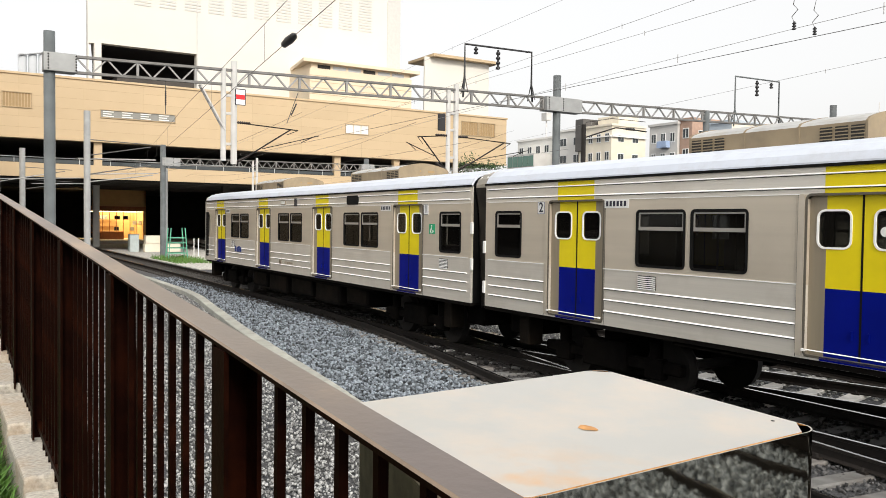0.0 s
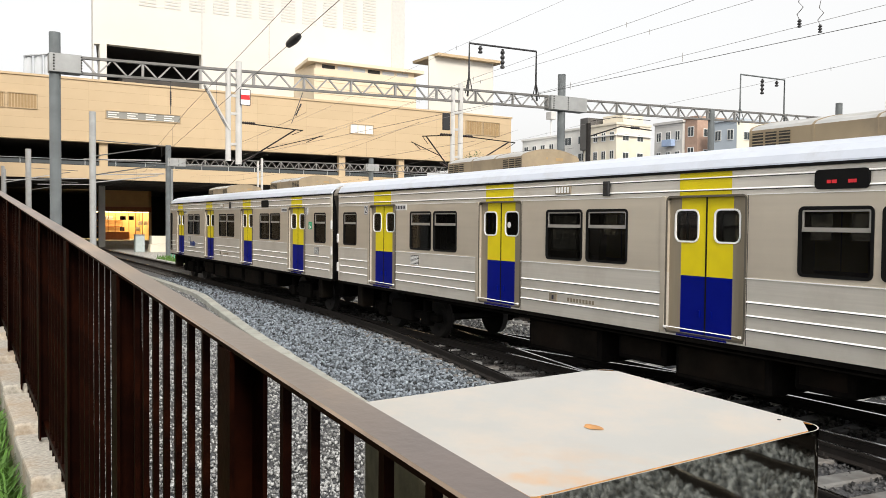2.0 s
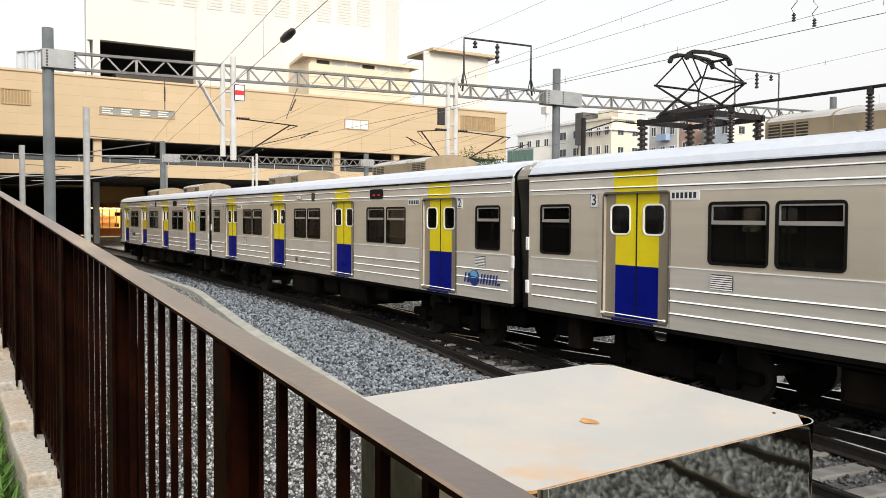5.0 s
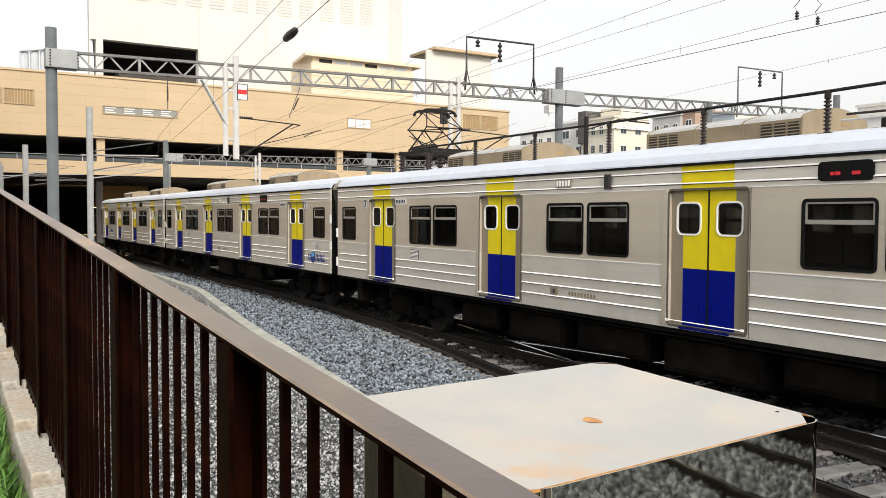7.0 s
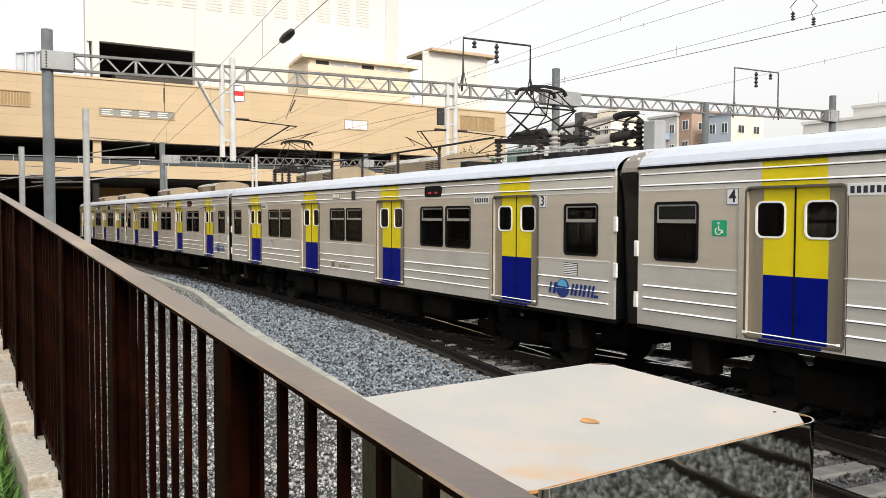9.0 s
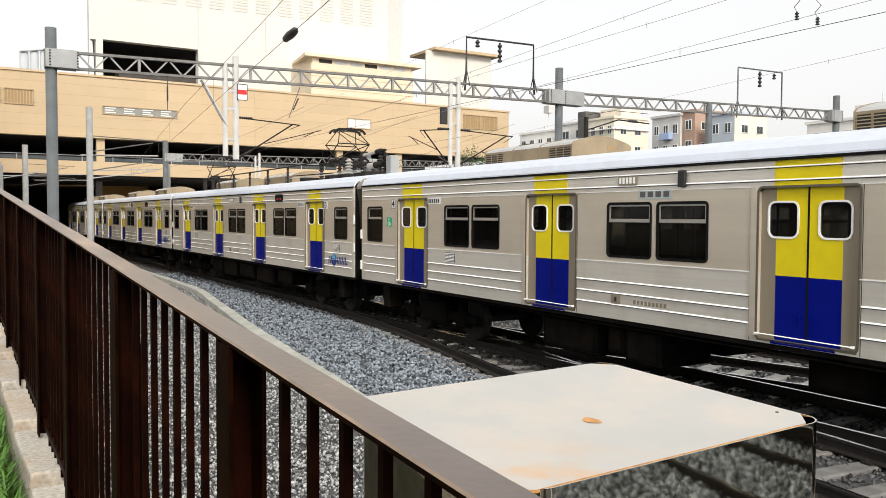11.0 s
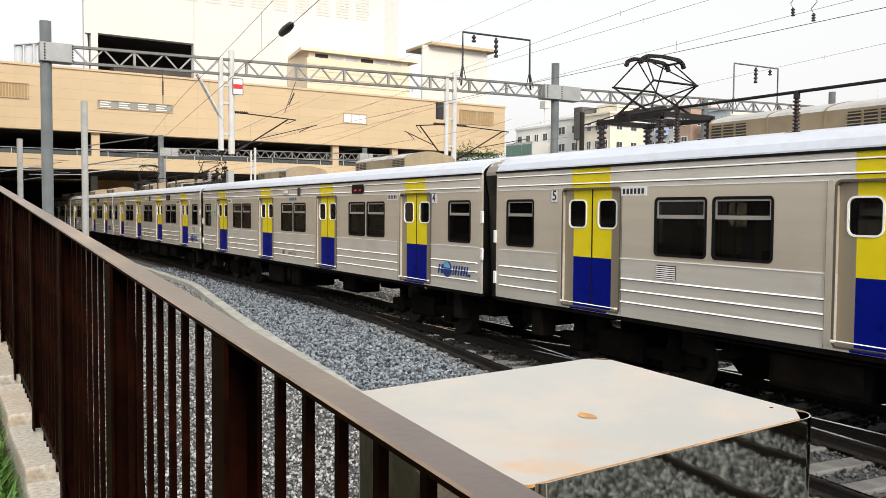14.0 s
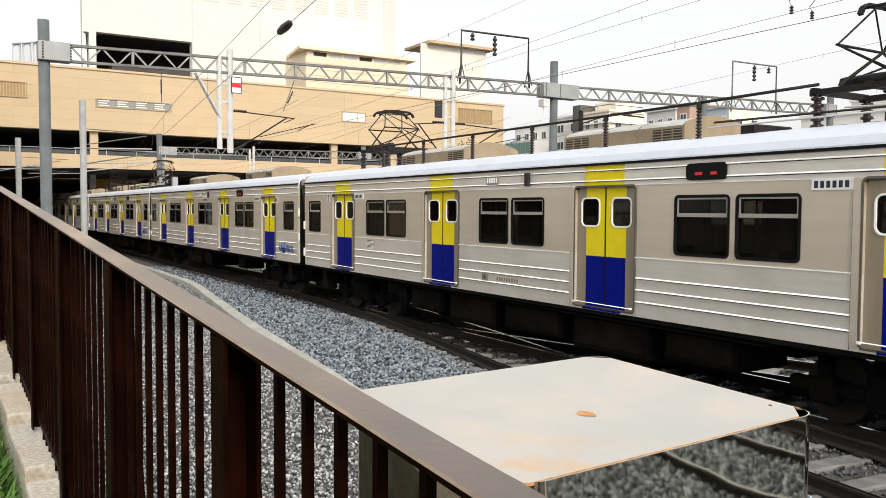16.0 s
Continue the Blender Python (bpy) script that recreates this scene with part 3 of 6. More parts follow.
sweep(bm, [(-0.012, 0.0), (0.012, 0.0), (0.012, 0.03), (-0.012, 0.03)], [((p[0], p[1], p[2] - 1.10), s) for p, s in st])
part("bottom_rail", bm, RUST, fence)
baluster = None
x = 1.32
posts = [0.70] + [-1.50 - 1.10 * k for k in range(0, 12)]
while x > -15:
    if min(abs(x - p) for p in posts) > 0.115:
        if baluster is None:
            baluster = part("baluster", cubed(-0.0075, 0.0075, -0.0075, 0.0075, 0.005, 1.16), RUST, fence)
            baluster.matrix_basis = pose(*fence_place(x, 0), 0, 0, 0.95)
        else:
            same(baluster, pose(*fence_place(x, 0), 0, 0, 0.95))
    x -= 0.118
bm = bmesh.new()  # an open channel with a gusset on the track side
outline = [(-0.033, -0.036), (0.036, -0.036), (0.036, -0.027), (-0.024, -0.027), (-0.024, 0.027), (0.036, 0.027), (0.036, 0.036), (-0.033, 0.036)]
rings = [[bm.verts.new((x, y, z)) for x, y in outline] for z in (0.0, 1.16)]
for j in range(8):
    bm.faces.new((rings[0][j], rings[0][(j + 1) % 8], rings[1][(j + 1) % 8], rings[1][j]))
bm.faces.new(rings[1])
bm.faces.new(rings[0][::-1])
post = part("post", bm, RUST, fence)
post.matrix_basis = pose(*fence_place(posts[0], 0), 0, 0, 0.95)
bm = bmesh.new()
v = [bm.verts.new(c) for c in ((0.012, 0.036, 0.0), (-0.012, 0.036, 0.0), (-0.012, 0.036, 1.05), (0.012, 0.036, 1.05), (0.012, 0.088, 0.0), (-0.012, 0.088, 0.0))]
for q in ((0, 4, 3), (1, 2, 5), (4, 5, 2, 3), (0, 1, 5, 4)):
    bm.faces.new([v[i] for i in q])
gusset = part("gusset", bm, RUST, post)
for p in posts[1:]:
    same(gusset, Matrix(), same(post, pose(*fence_place(p, 0), 0, 0, 0.95)))

# grass by the plinth
rng = np.random.default_rng(9)
bm = bmesh.new()
for k in range(9000):
    x = rng.uniform(-9, 0.5)
    y = fence_y(x) - 0.17 - rng.exponential(0.2)
    z = foot_z(x) - 0.22
    a, h, w = rng.uniform(0, 6.28), rng.uniform(0.06, 0.20), rng.uniform(0.004, 0.008)
    d = Vector((math.cos(a), math.sin(a), 0))
    s = Vector((-d.y, d.x, 0)) * w
    p = Vector((x, y, z))
    m1, m2 = p + d * h * 0.25 + Vector((0, 0, h * 0.65)), p + d * h * 0.75 + Vector((0, 0, h * 0.95))
    v = [bm.verts.new(c) for c in (p - s, p + s, m1 + s * 0.8, m1 - s * 0.8, m2)]
    bm.faces.new((v[0], v[1], v[2], v[3]))
    bm.faces.new((v[3], v[2], v[4]))
tagged(link("grass", bm, GRASS), "fresh green grass along the blocks", "grass", kind="stuff")

# ---- steel cabinet with a cream lid, beyond the fence ----
cab_box = thing("equipment_cabinet", "stainless steel trackside cabinet with a cream lid", "cabinet", at=pose(-2.435, 2.09, -0.22, 0, 0, -2.3))
LW, LD, LZ = 0.607, 0.644, 2.07


def splay(a, b):
    """The front edge runs out a little towards the fence."""
    return a + (0.018 * (1 - b / LD) if a > 0 else 0.0)


def lid_z(a, b):
    return LZ + 0.033 * b - 0.015 * a


bm = bmesh.new()
o = rounded(-LW - 0.003, LW + 0.012, -LD - 0.030, LD + 0.006, 0.075, 6)
levels = [lambda a, b: 0.0, lambda a, b: 0.7, lambda a, b: 1.4, lambda a, b: lid_z(a, b) - 0.10, lambda a, b: lid_z(a, b) + 0.003]
o = [(splay(a, b), b) for a, b in o]
rings = [[bm.verts.new((a, b, lv(a, b))) for a, b in o] for lv in levels]
for u, w in zip(rings, rings[1:]):
    for j in range(len(o)):
        k = (j + 1) % len(o)
        bm.faces.new((u[j], u[k], w[k], w[j])).smooth = True
lip = [[bm.verts.new((a * s, b * s, lid_z(a, b) + 0.003)) for a, b in o] for s in (1.0, 0.993)]
lip.append([bm.verts.new((a * 0.993, b * 0.993, lid_z(a, b) - 0.02)) for a, b in o])
for u, w in zip(lip, lip[1:]):
    for j in range(len(o)):
        k = (j + 1) % len(o)
        bm.faces.new((u[j], u[k], w[k], w[j]))
part("casing", bm, STAINLESS, cab_box, "polished dented stainless steel casing")
bm = bmesh.new()
pts = [(-LW + 0.02, -LD - 0.028), (LW - 0.01, -LD - 0.028), (LW, -LD - 0.01), (LW, LD - 0.09), (LW - 0.09, LD), (-LW + 0.09, LD), (-LW, LD - 0.09), (-LW, -LD - 0.01)]
pts = [(splay(a, b), b) for a, b in pts]
rings = [[bm.verts.new((a, b, lid_z(a, b) + z)) for a, b in pts] for z in (-0.006, 0.004)]
bm.faces.new(rings[1])
bm.faces.new(rings[0][::-1])
for j in range(8):
    k = (j + 1) % 8
    bm.faces.new((rings[0][j], rings[0][k], rings[1][k], rings[1][j])).material_index = 1
lid = part("lid", bm, [LID, LIDRUST], cab_box, "cream painted lid with a rusty edge")
bm = bmesh.new()
bm.faces.new([bm.verts.new((0.178 + 0.044 * math.cos(a) * (1 + 0.2 * math.sin(3 * a)), -0.075 + 0.030 * math.sin(a), lid_z(0.178, -0.075) + 0.0052)) for a in (k * math.pi / 8 for k in range(16))])
part("rust_spot", bm, LIDRUST, lid, "orange rust spot")
bm = tube(bmesh.new(), [(0.46, 0.585, lid_z(0.46, 0.585) + 0.003), (0.46, 0.585, lid_z(0.46, 0.585) + 0.006)], 0.007, 8)
part("bolt", bm, DARKMETAL, lid)

# two added walls, unseen behind the path, hold light off the fence
tagged(link("wall_south", cubed(-20, 5.7, -7.3, -7.0, 0.0, 4.5), SCREENWALL), "added unseen wall that darkens the fence from behind", "wall", kind="structure")
tagged(link("wall_east", cubed(5.4, 5.7, -7.0, 1.0, -0.25, 4.9), SCREENWALL), "added unseen wall that keeps sun off the fence", "wall", kind="structure")


# ---- portal gantry over the tracks, drop posts, wires ----
GX = -26.0


def round_pole(parent, x, y, z1, r, material, name="pole"):
    return part(name, tube(bmesh.new(), [(x, y, -0.3 if x > -45 else -0.8), (x, y, z1)], r, 12), material, parent)


def truss(parent, x, y0, y1, z0, z1, rise=0.0, bay=1.55, thick=0.10, material=GALV):
    """A lattice beam from y0 to y1; rise is how much its far end stands higher."""
    def up(y):
        return rise * (y - y0) / (y1 - y0)
    bm = bmesh.new()
    for z in (z0, z1):
        bar(bm, (x, y0, z), (x, y1, z + rise), thick * 1.3, 0.075)
    t = part("truss_beam", bm, material, parent, "weathered galvanised lattice beam")
    n = max(1, round((y1 - y0) / bay))
    for k in range(n):
        a, b = y0 + (y1 - y0) * k / n, y0 + (y1 - y0) * (k + 1) / n
        m = (a + b) / 2
        bm = bmesh.new()
        for p, q in ((a, m), (m, b)):
            c = (p + q) / 2
            bar(bm, (x, p, z1 + up(p)), (x, c, z0 + up(c)), 0.055, 0.045)
            bar(bm, (x, c, z0 + up(c)), (x, q, z1 + up(q)), 0.055, 0.045)
        bar(bm, (x, b, z0 + up(b)), (x, b, z1 + up(b)), 0.09, 0.07)
        part("brace", bm, BRACE, t)
    return t


def beam_end(parent, x, y0, y1, z0, z1):
    p = part("end_plate", cubed(x - 0.24, x + 0.24, y0, y1, z0, z1, 0.01), GALV_P, parent, "bolted galvanised end box")
    bm = bmesh.new()
    for y in (y0 + 0.12, y0 + 0.85):
        for k in range(6):
            z = z0 + 0.06 + k * (z1 - z0 - 0.12) / 5
            tube(bm, [(x + 0.24, y, z), (x + 0.262, y, z)], 0.025, 6)
    part("bolts", bm, DARKMETAL, p)


def drop_post(parent, y, z0, z1, x=GX):
    bm = tube(bmesh.new(), [(x, y - 0.17, z0), (x, y - 0.17, z1)], 0.085, 10)
    tube(bm, [(x, y + 0.17, z0 - 0.1), (x, y + 0.17, z1 + 0.25)], 0.10, 10)
    for z in (z0 + 0.5, (z0 + z1) / 2, z1 - 0.9):
        box(bm, x - 0.05, x + 0.05, y - 0.2, y + 0.2, z, z + 0.08)
    return part("drop_post", bm, TUBE, parent, "pair of galvanised drop tubes")


def cantilever(parent, y, way, z, reach, x=GX, tz=5.22):
    """Insulated bracket from a drop post to the wire of one track; way is -1 or 1 along y."""
    def P(a, b):
        return (x, y + way * a, b)
    bm = bmesh.new()
    tube(bm, [P(0.2, z + 1.0), P(reach * 0.95, z + 0.88)], 0.02, 6)
    tube(bm, [P(0.2, z - 0.35), P(reach * 0.85, z + 0.9)], 0.026, 6)
    tube(bm, [P(reach * 0.45, z + 0.2), P(reach * 1.25, tz + 0.28)], 0.016, 6)
    tube(bm, [P(reach * 1.2, tz + 0.26), P(reach, tz + 0.02)], 0.014, 5)
    tube(bm, [P(reach * 0.95, z + 0.88), P(reach * 0.80, tz + 0.25)], 0.012, 5)
    c = part("cantilever", bm, DARKMETAL, parent, "dark insulated bracket holding the wire")
    for a, b in ((0.22, z + 1.0), (0.25, z - 0.28)):
        part("bracket_insulator", insulator(bmesh.new(), P(a, b), 0.5, 0.05, 7, way=(0, way, 0.0 if b > z else 0.55)), PORCELAIN, c)
    return c


gantry = thing("gantry", "galvanised lattice portal gantry over the tracks", "gantry")
round_pole(gantry, GX, 2.50, 7.95, 0.155, GALV_D)
round_pole(gantry, GX, 21.15, 8.62, 0.16, GALV_D)
round_pole(gantry, GX, 39.67, 9.0, 0.17, GALV_D)
beam_end(gantry, GX, 2.33, 3.19, 6.80, 7.33)
truss(gantry, GX, 3.19, 20.45, 6.84, 7.30, 0.38, 1.72)
beam_end(gantry, GX, 20.45, 22.3, 7.15, 7.72)
truss(gantry, GX, 22.3, 39.0, 7.22, 7.68, 0.48, 1.88)
beam_end(gantry, GX, 39.0, 39.9, 7.62, 8.22)
round_pole(gantry, GX, 30.0, 7.9, 0.15, GALV_D)
drop_post(gantry, 7.70, 4.5, 7.45)
drop_post(gantry, 16.15, 4.5, 7.55)
bm = bmesh.new()
for s in (-0.09, 0.09):
    bar(bm, (GX + s, 6.78, 6.86), (GX + s, 7.56, 5.48), 0.05, 0.05)
for k in range(7):
    y, z = 6.82 + k * 0.105, 6.78 - k * 0.187
    bar(bm, (GX - 0.09, y, z), (GX + 0.09, y + 0.05, z - 0.09), 0.03, 0.03)
part("knee_brace", bm, TUBE, gantry)
cantilever(gantry, 7.70, 1, 4.75, 2.48)
cantilever(gantry, 16.15, -1, 4.85, 1.55)
cantilever(gantry, 16.15, 1, 4.85, 2.85)
p = part("signal_board", cubed(GX + 0.10, GX + 0.13, 7.89, 8.20, 6.31, 6.80, 0.005), WHITE, gantry, "white board with a red band")
part("red_band", cubed(GX + 0.131, GX + 0.136, 7.90, 8.19, 6.48, 6.63), RED, p)
part("board_rim", ring(bmesh.new(), 0, 0.34, 0, 0.52, 0.02, 0.02, -0.02, 0.02), INK, p).matrix_basis = pose(GX + 0.12, 7.875, 6.295, 0, 0, 90)
part("black_marker", cubed(GX + 0.1, GX + 0.2, 15.45, 15.75, 6.0, 6.62, 0.02), BLACK, gantry, "black hanging marker box")
for y, lean in ((5.74, 0.0), (10.05, -0.30)):
    g = part("hanging_insulator", insulator(bmesh.new(), (GX, y + lean * 0.8, 6.12), 0.45, 0.03, 8, way=(0, -lean, 0.65)), BLACK, gantry)
    part("hanger_rod", tube(bmesh.new(), [(GX, y + lean * 1.3, 5.85), (GX, y, 6.9)], 0.014, 5), WIRE, g)
# jumpers with insulators above the near wires
for y, x in ((9.69, -6.95), (10.18, -6.98)):
    jm = thing("wire_jumper", "small insulator with a looped jumper wire", "insulator", "overhead wires")
    part("body", insulator(bmesh.new(), (x, y, 5.24), 0.11, 0.028, 3), BLACK, jm)
    part("loop", tube(bmesh.new(), [(x, y, 5.34), (x - 0.04, y, 5.42), (x + 0.05, y, 5.50), (x - 0.02, y, 5.58), (x + 0.03, y, 5.8)], 0.006, 5), WIRE, jm)


def feeder_frame(y0, y1, z1, material, side=-1):
    f = part("feeder_frame", tube(bmesh.new(), [(GX, y0, 7.35), (GX, y0 + 0.06, 8.1), (GX, y0 + 0.06, z1), (GX, y1, z1 + 0.05), (GX, y1, 8.1), (GX, y1 + 0.06, 7.45)], 0.04, 6),
             material, gantry, "dark tube frame carrying the feeder wires")
    for y in (y0 + 0.06, y1):
        for dx in (-0.25, 0.25):
            part("frame_stay", tube(bmesh.new(), [(GX + dx, y, 7.5), (GX, y, 8.2)], 0.02, 5), material, f)
    m = (y0 + y1) / 2
    for y, h in ((m - 0.02, 0.75), (m + side * 1.05, 0.28)):
        part("feeder_insulator", insulator(bmesh.new(), (GX, y, z1 - h - 0.05), h, 0.09, max(2, int(h / 0.17))), BLACK, f)
    return f


feeder_frame(16.62, 19.84, 9.35, BLACK)
feeder_frame(31.90, 35.20, 9.72, GALV_D, 1)


def wire(points, r=0.012, material=WIRE, label="thin dark overhead wire", name="overhead_wire"):
    bm = tube(bmesh.new(), points, r, 5)
    for k, p in enumerate(points[1:-1]):  # clamps
        tube(bm, [Vector(p) + Vector((0, 0, -0.09)), Vector(p) + Vector((0, 0, 0.05))], r * 1.6, 5)
    return tagged(link(name, bm, material), label, "wire", "overhead wires")


def catenary(y, z_contact=5.22, z_top=6.25, x0=40, x1=-98, lean=0.0, r=0.005, sag=3.0, top_from=90):
    """Contact and messenger wire that pass the gantry at y; lean is their drift along y for each metre along x."""
    def side(x):
        return y + (x - GX) * lean
    w = thing("catenary", "contact wire and messenger wire with droppers", "overhead line", "overhead wires")
    part("contact_wire", tube(bmesh.new(), [(x0, side(x0), z_contact), (x1, side(x1), z_contact)], r, 5), WIRE, w)
    supports = [64, 24, GX, -67, -117]
    pts, drops = [], []
    for a, b in zip(supports, supports[1:]):
        for k in range(8):
            u = k / 8
            x = a + (b - a) * u
            if x > top_from:
                continue
            z = z_top - sag * u * (1 - u)
            if x1 <= x <= x0:
                pts.append((x, side(x), z))
                if k:
                    drops.append((x, z))
    part("messenger_wire", tube(bmesh.new(), pts, r, 5), WIRE, w)
    for x, z in drops:
        if z > z_contact + 0.1:
            part("dropper", tube(bmesh.new(), [(x, side(x), z_contact), (x, side(x), z)], r * 0.6, 4), WIRE, w)


LEAN = -0.132
catenary(10.18, top_from=-24)
catenary(14.6, x0=-22, lean=LEAN * 0.4)
catenary(19.0, x0=-22, lean=LEAN)
wire([(8, 8.6, 5.25), (-5.66, 9.58, 5.25), (-9.12, 9.84, 5.25), (-12.18, 10.12, 5.25), (-30, 11.9, 5.25)], 0.0035, WIRE_L)
catenary(6.26, 5.3, 6.05, 30, -66, LEAN, 0.005, 0.6)
for y, z, lean, r in ((16.11, 9.13, -0.118, 0.0045), (16.88, 8.06, -0.131, 0.0055), (17.2, 7.98, -0.075, 0.0055), (26.72, 7.82, -0.2135, 0.0055)):
    pts = []
    for a, b in ((50, GX), (GX, -70)):
        for k in range(9):
            u = k / 8
            x = a + (b - a) * u
            pts.append((x, y + (x - GX) * lean, z - 0.5 * u * (1 - u)))
    wire(pts, r, WIRE_L, "thin feeder wire on insulators")

# barrel insulator in the sloping wire
p = Vector((-11.7, 6.26 + LEAN * 14.3, 5.3))
d = Vector((-0.991, 0.131, 0))
bm = tube(bmesh.new(), [p - d * 0.42, p - d * 0.30, p, p + d * 0.30, p + d * 0.42], [0.015, 0.055, 0.068, 0.055, 0.015], 10)
tagged(link("strain_insulator", bm, BLACK), "black barrel strain insulator in the wire", "insulator")
bracket = thing("bracket_pole", "dark slim pole with a bracket arm", "pole")
part("pole", tube(bmesh.new(), [(GX, 22.6, -0.3), (GX, 22.6, 6.75)], 0.10, 8), DARKMETAL, bracket)
part("arm", tube(bmesh.new(), [(GX, 22.6, 6.2), (GX, 24.4, 6.75), (GX, 26.2, 6.70)], 0.03, 6), DARKMETAL, bracket)
part("arm_insulator", insulator(bmesh.new(), (GX, 25.0, 6.74), 0.5, 0.06, 5, way=(0, 1, 0)), BLACK, bracket)

# a second, further gantry and the poles along the line, drawn in with the station
FORE = Matrix.Translation(EYE * (1 - 0.906)) @ Matrix.Scale(0.906, 4)
far_gantry = thing("gantry", "distant galvanised lattice gantry before the station", "gantry", at=FORE)
round_pole(far_gantry, -67, 14.6, 8.5, 0.22, GALV_D)
round_pole(far_gantry, -67, 32.5, 8.3, 0.22, GALV_D)
beam_end(far_gantry, -67, 14.5, 15.9, 6.85, 7.5)
truss(far_gantry, -67, 15.9, 32.0, 6.95, 7.5, 0.25)
beam_end(far_gantry, -67, 31.9, 33.2, 7.15, 7.8)
truss(far_gantry, -67, 33.2, 56, 7.2, 7.75, 0.3)
round_pole(far_gantry, -67, 56, 8.0, 0.22, GALV_D)
drop_post(far_gantry, 22.1, 4.5, 7.6, -67)


def line_pole(x, y, z1, r, label, arms=True, at=None):
    p = thing("line_pole", label, "pole", "poles along the line", at=at)
    round_pole(p, x, y, z1, r, GALV_P)
    if arms:
        for z in (5.6, 4.7):
            bm = tube(bmesh.new(), [(x, y + 0.1, z), (x, y + 2.9, z + 0.55)], 0.03, 6)
            tube(bm, [(x, y + 0.1, z + 0.75), (x, y + 3.4, z + 0.65)], 0.025, 6)
            part("bracket_arm", bm, GALV, p)
    return p


line_pole(-42, 5.65, 7.7, 0.15, "pale galvanised line pole with bracket arms")
line_pole(-68, 4.7, 7.75, 0.20, "pale galvanised line pole beside the station", at=FORE)
line_pole(-66, 3.0, 6.1, 0.15, "pale galvanised line pole by the station", False, FORE)
line_pole(-70, 15.45, 6.8, 0.19, "grey post before the shop", False, FORE)


span = thing("cross_span", "pale tubes and arms holding wires before the station", "overhead support", at=FORE)
for p, q, r in (((-64, 2.9, 5.25), (-64, 8.2, 5.5), 0.03), ((-64, 2.9, 5.05), (-64, 6.2, 5.75), 0.03), ((-64, 5.0, 5.0), (-64, 8.8, 5.1), 0.025),
                ((-64, 8.4, 5.2), (-64, 13.2, 5.9), 0.04), ((-64, 8.6, 5.8), (-64, 13.6, 6.05), 0.04), ((-64, 8.0, 6.9), (-64, 13.4, 7.05), 0.05)):
    part("arm", tube(bmesh.new(), [p, q], r * 1.15, 6), TUBE, span)
part("post", tube(bmesh.new(), [(-64, 2.85, -0.8), (-64, 2.85, 6.2)], 0.11, 8), GALV_P, span)


# ---- the station building over the tracks ----
# laid out for a face at x = -85 and drawn in towards the camera's end of the yard
NEARER = Matrix.Translation(EYE * (1 - 0.81)) @ Matrix.Scale(0.81, 4)
station = thing("station_building", "beige clad station building spanning the tracks", "building", at=NEARER)
FX = -85.0
wall = part("facade", cubed(FX - 1.0, FX - 0.014, -60, 61.0, 10.15, 15.85), FACADE_D, station, "beige panelled facade")
openings = [(4.2, 6.7, 12.75, 14.2), (2.2, 4.0, 12.75, 14.2), (12.6, 19.75, 12.35, 13.2), (38.5, 41.5, 12.55, 13.7), (54.1, 56.6, 13.45, 15.2), (56.7, 59.2, 13.45, 15.2)]
rows_z = [10.15, 11.0, 12.0, 13.0, 14.0, 15.0, 15.85]
for i in range(6):
    for k in range(-4, 11):
        y0, y1 = k * 5.55, k * 5.55 + 5.55
        y1 = min(y1, 61.0)
        if y0 >= 61:
            continue
        bm = cubed(FX - 0.014, FX, y0 + 0.006, y1 - 0.006, rows_z[i] + 0.012, rows_z[i + 1] - 0.012)
        part("cladding_panel", bm, FACADE, wall)
part("coping", cubed(FX - 1.0, FX + 0.12, -60, 61.1, 15.85, 16.05), FACADE, station)
part("bottom_edge", cubed(FX - 1.0, FX + 0.05, -60, 61.05, 10.0, 10.15), FACADE, station)
for a, b, c, d in openings:
    vent = a > 12 and b < 20
    w = part("window", ring(bmesh.new(), 0, b - a, 0, d - c, 0.08, 0.02, -0.08, 0.08), FACADE_D, station)
    w.matrix_basis = pose(FX + 0.02, a, c, 0, 0, 90)
    if vent:
        part("window_band", cubed(FX + 0.001, FX + 0.02, a + 0.08, b - 0.08, c + 0.08, d - 0.08), BANDGREY, station, "grey glazed strip")
        for k in range(4):
            for j in range(3):
                y = a + 0.25 + k * 1.75
                part("window_slat", cubed(FX + 0.02, FX + 0.06, y, y + 1.0 - 0.2 * (j % 2), c + 0.15 + j * 0.22, c + 0.25 + j * 0.22), PALEWALL, station)
    elif 38 < a < 39:
        for k in range(3):
            part("pane", cubed(FX + 0.001, FX + 0.02, a + 0.1 + k * 0.97, a + 0.98 + k * 0.97, c + 0.08, d - 0.08), PALEWALL, station)
    else:
        n = 9
        for k in range(n):
            y = a + 0.1 + (b - a - 0.2) * k / n
            part("louvre", cubed(FX + 0.001, FX + 0.03, y, y + (b - a - 0.2) / n - 0.05, c + 0.08, d - 0.08), LOUVRE, station, "bronze louvre")
# open parking deck behind a gap coloured dark as shade, its parapet below
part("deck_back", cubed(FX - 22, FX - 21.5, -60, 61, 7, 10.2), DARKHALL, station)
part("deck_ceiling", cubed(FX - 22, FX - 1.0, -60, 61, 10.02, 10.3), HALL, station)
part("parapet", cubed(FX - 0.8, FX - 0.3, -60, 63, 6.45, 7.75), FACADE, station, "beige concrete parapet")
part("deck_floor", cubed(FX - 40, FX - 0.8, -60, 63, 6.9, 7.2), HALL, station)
for k in range(30):
    y = -20 + k * 2.8
    part("railing_post", cubed(FX - 0.6, FX - 0.55, y, y + 0.05, 7.75, 8.3), GREYWALL, station)
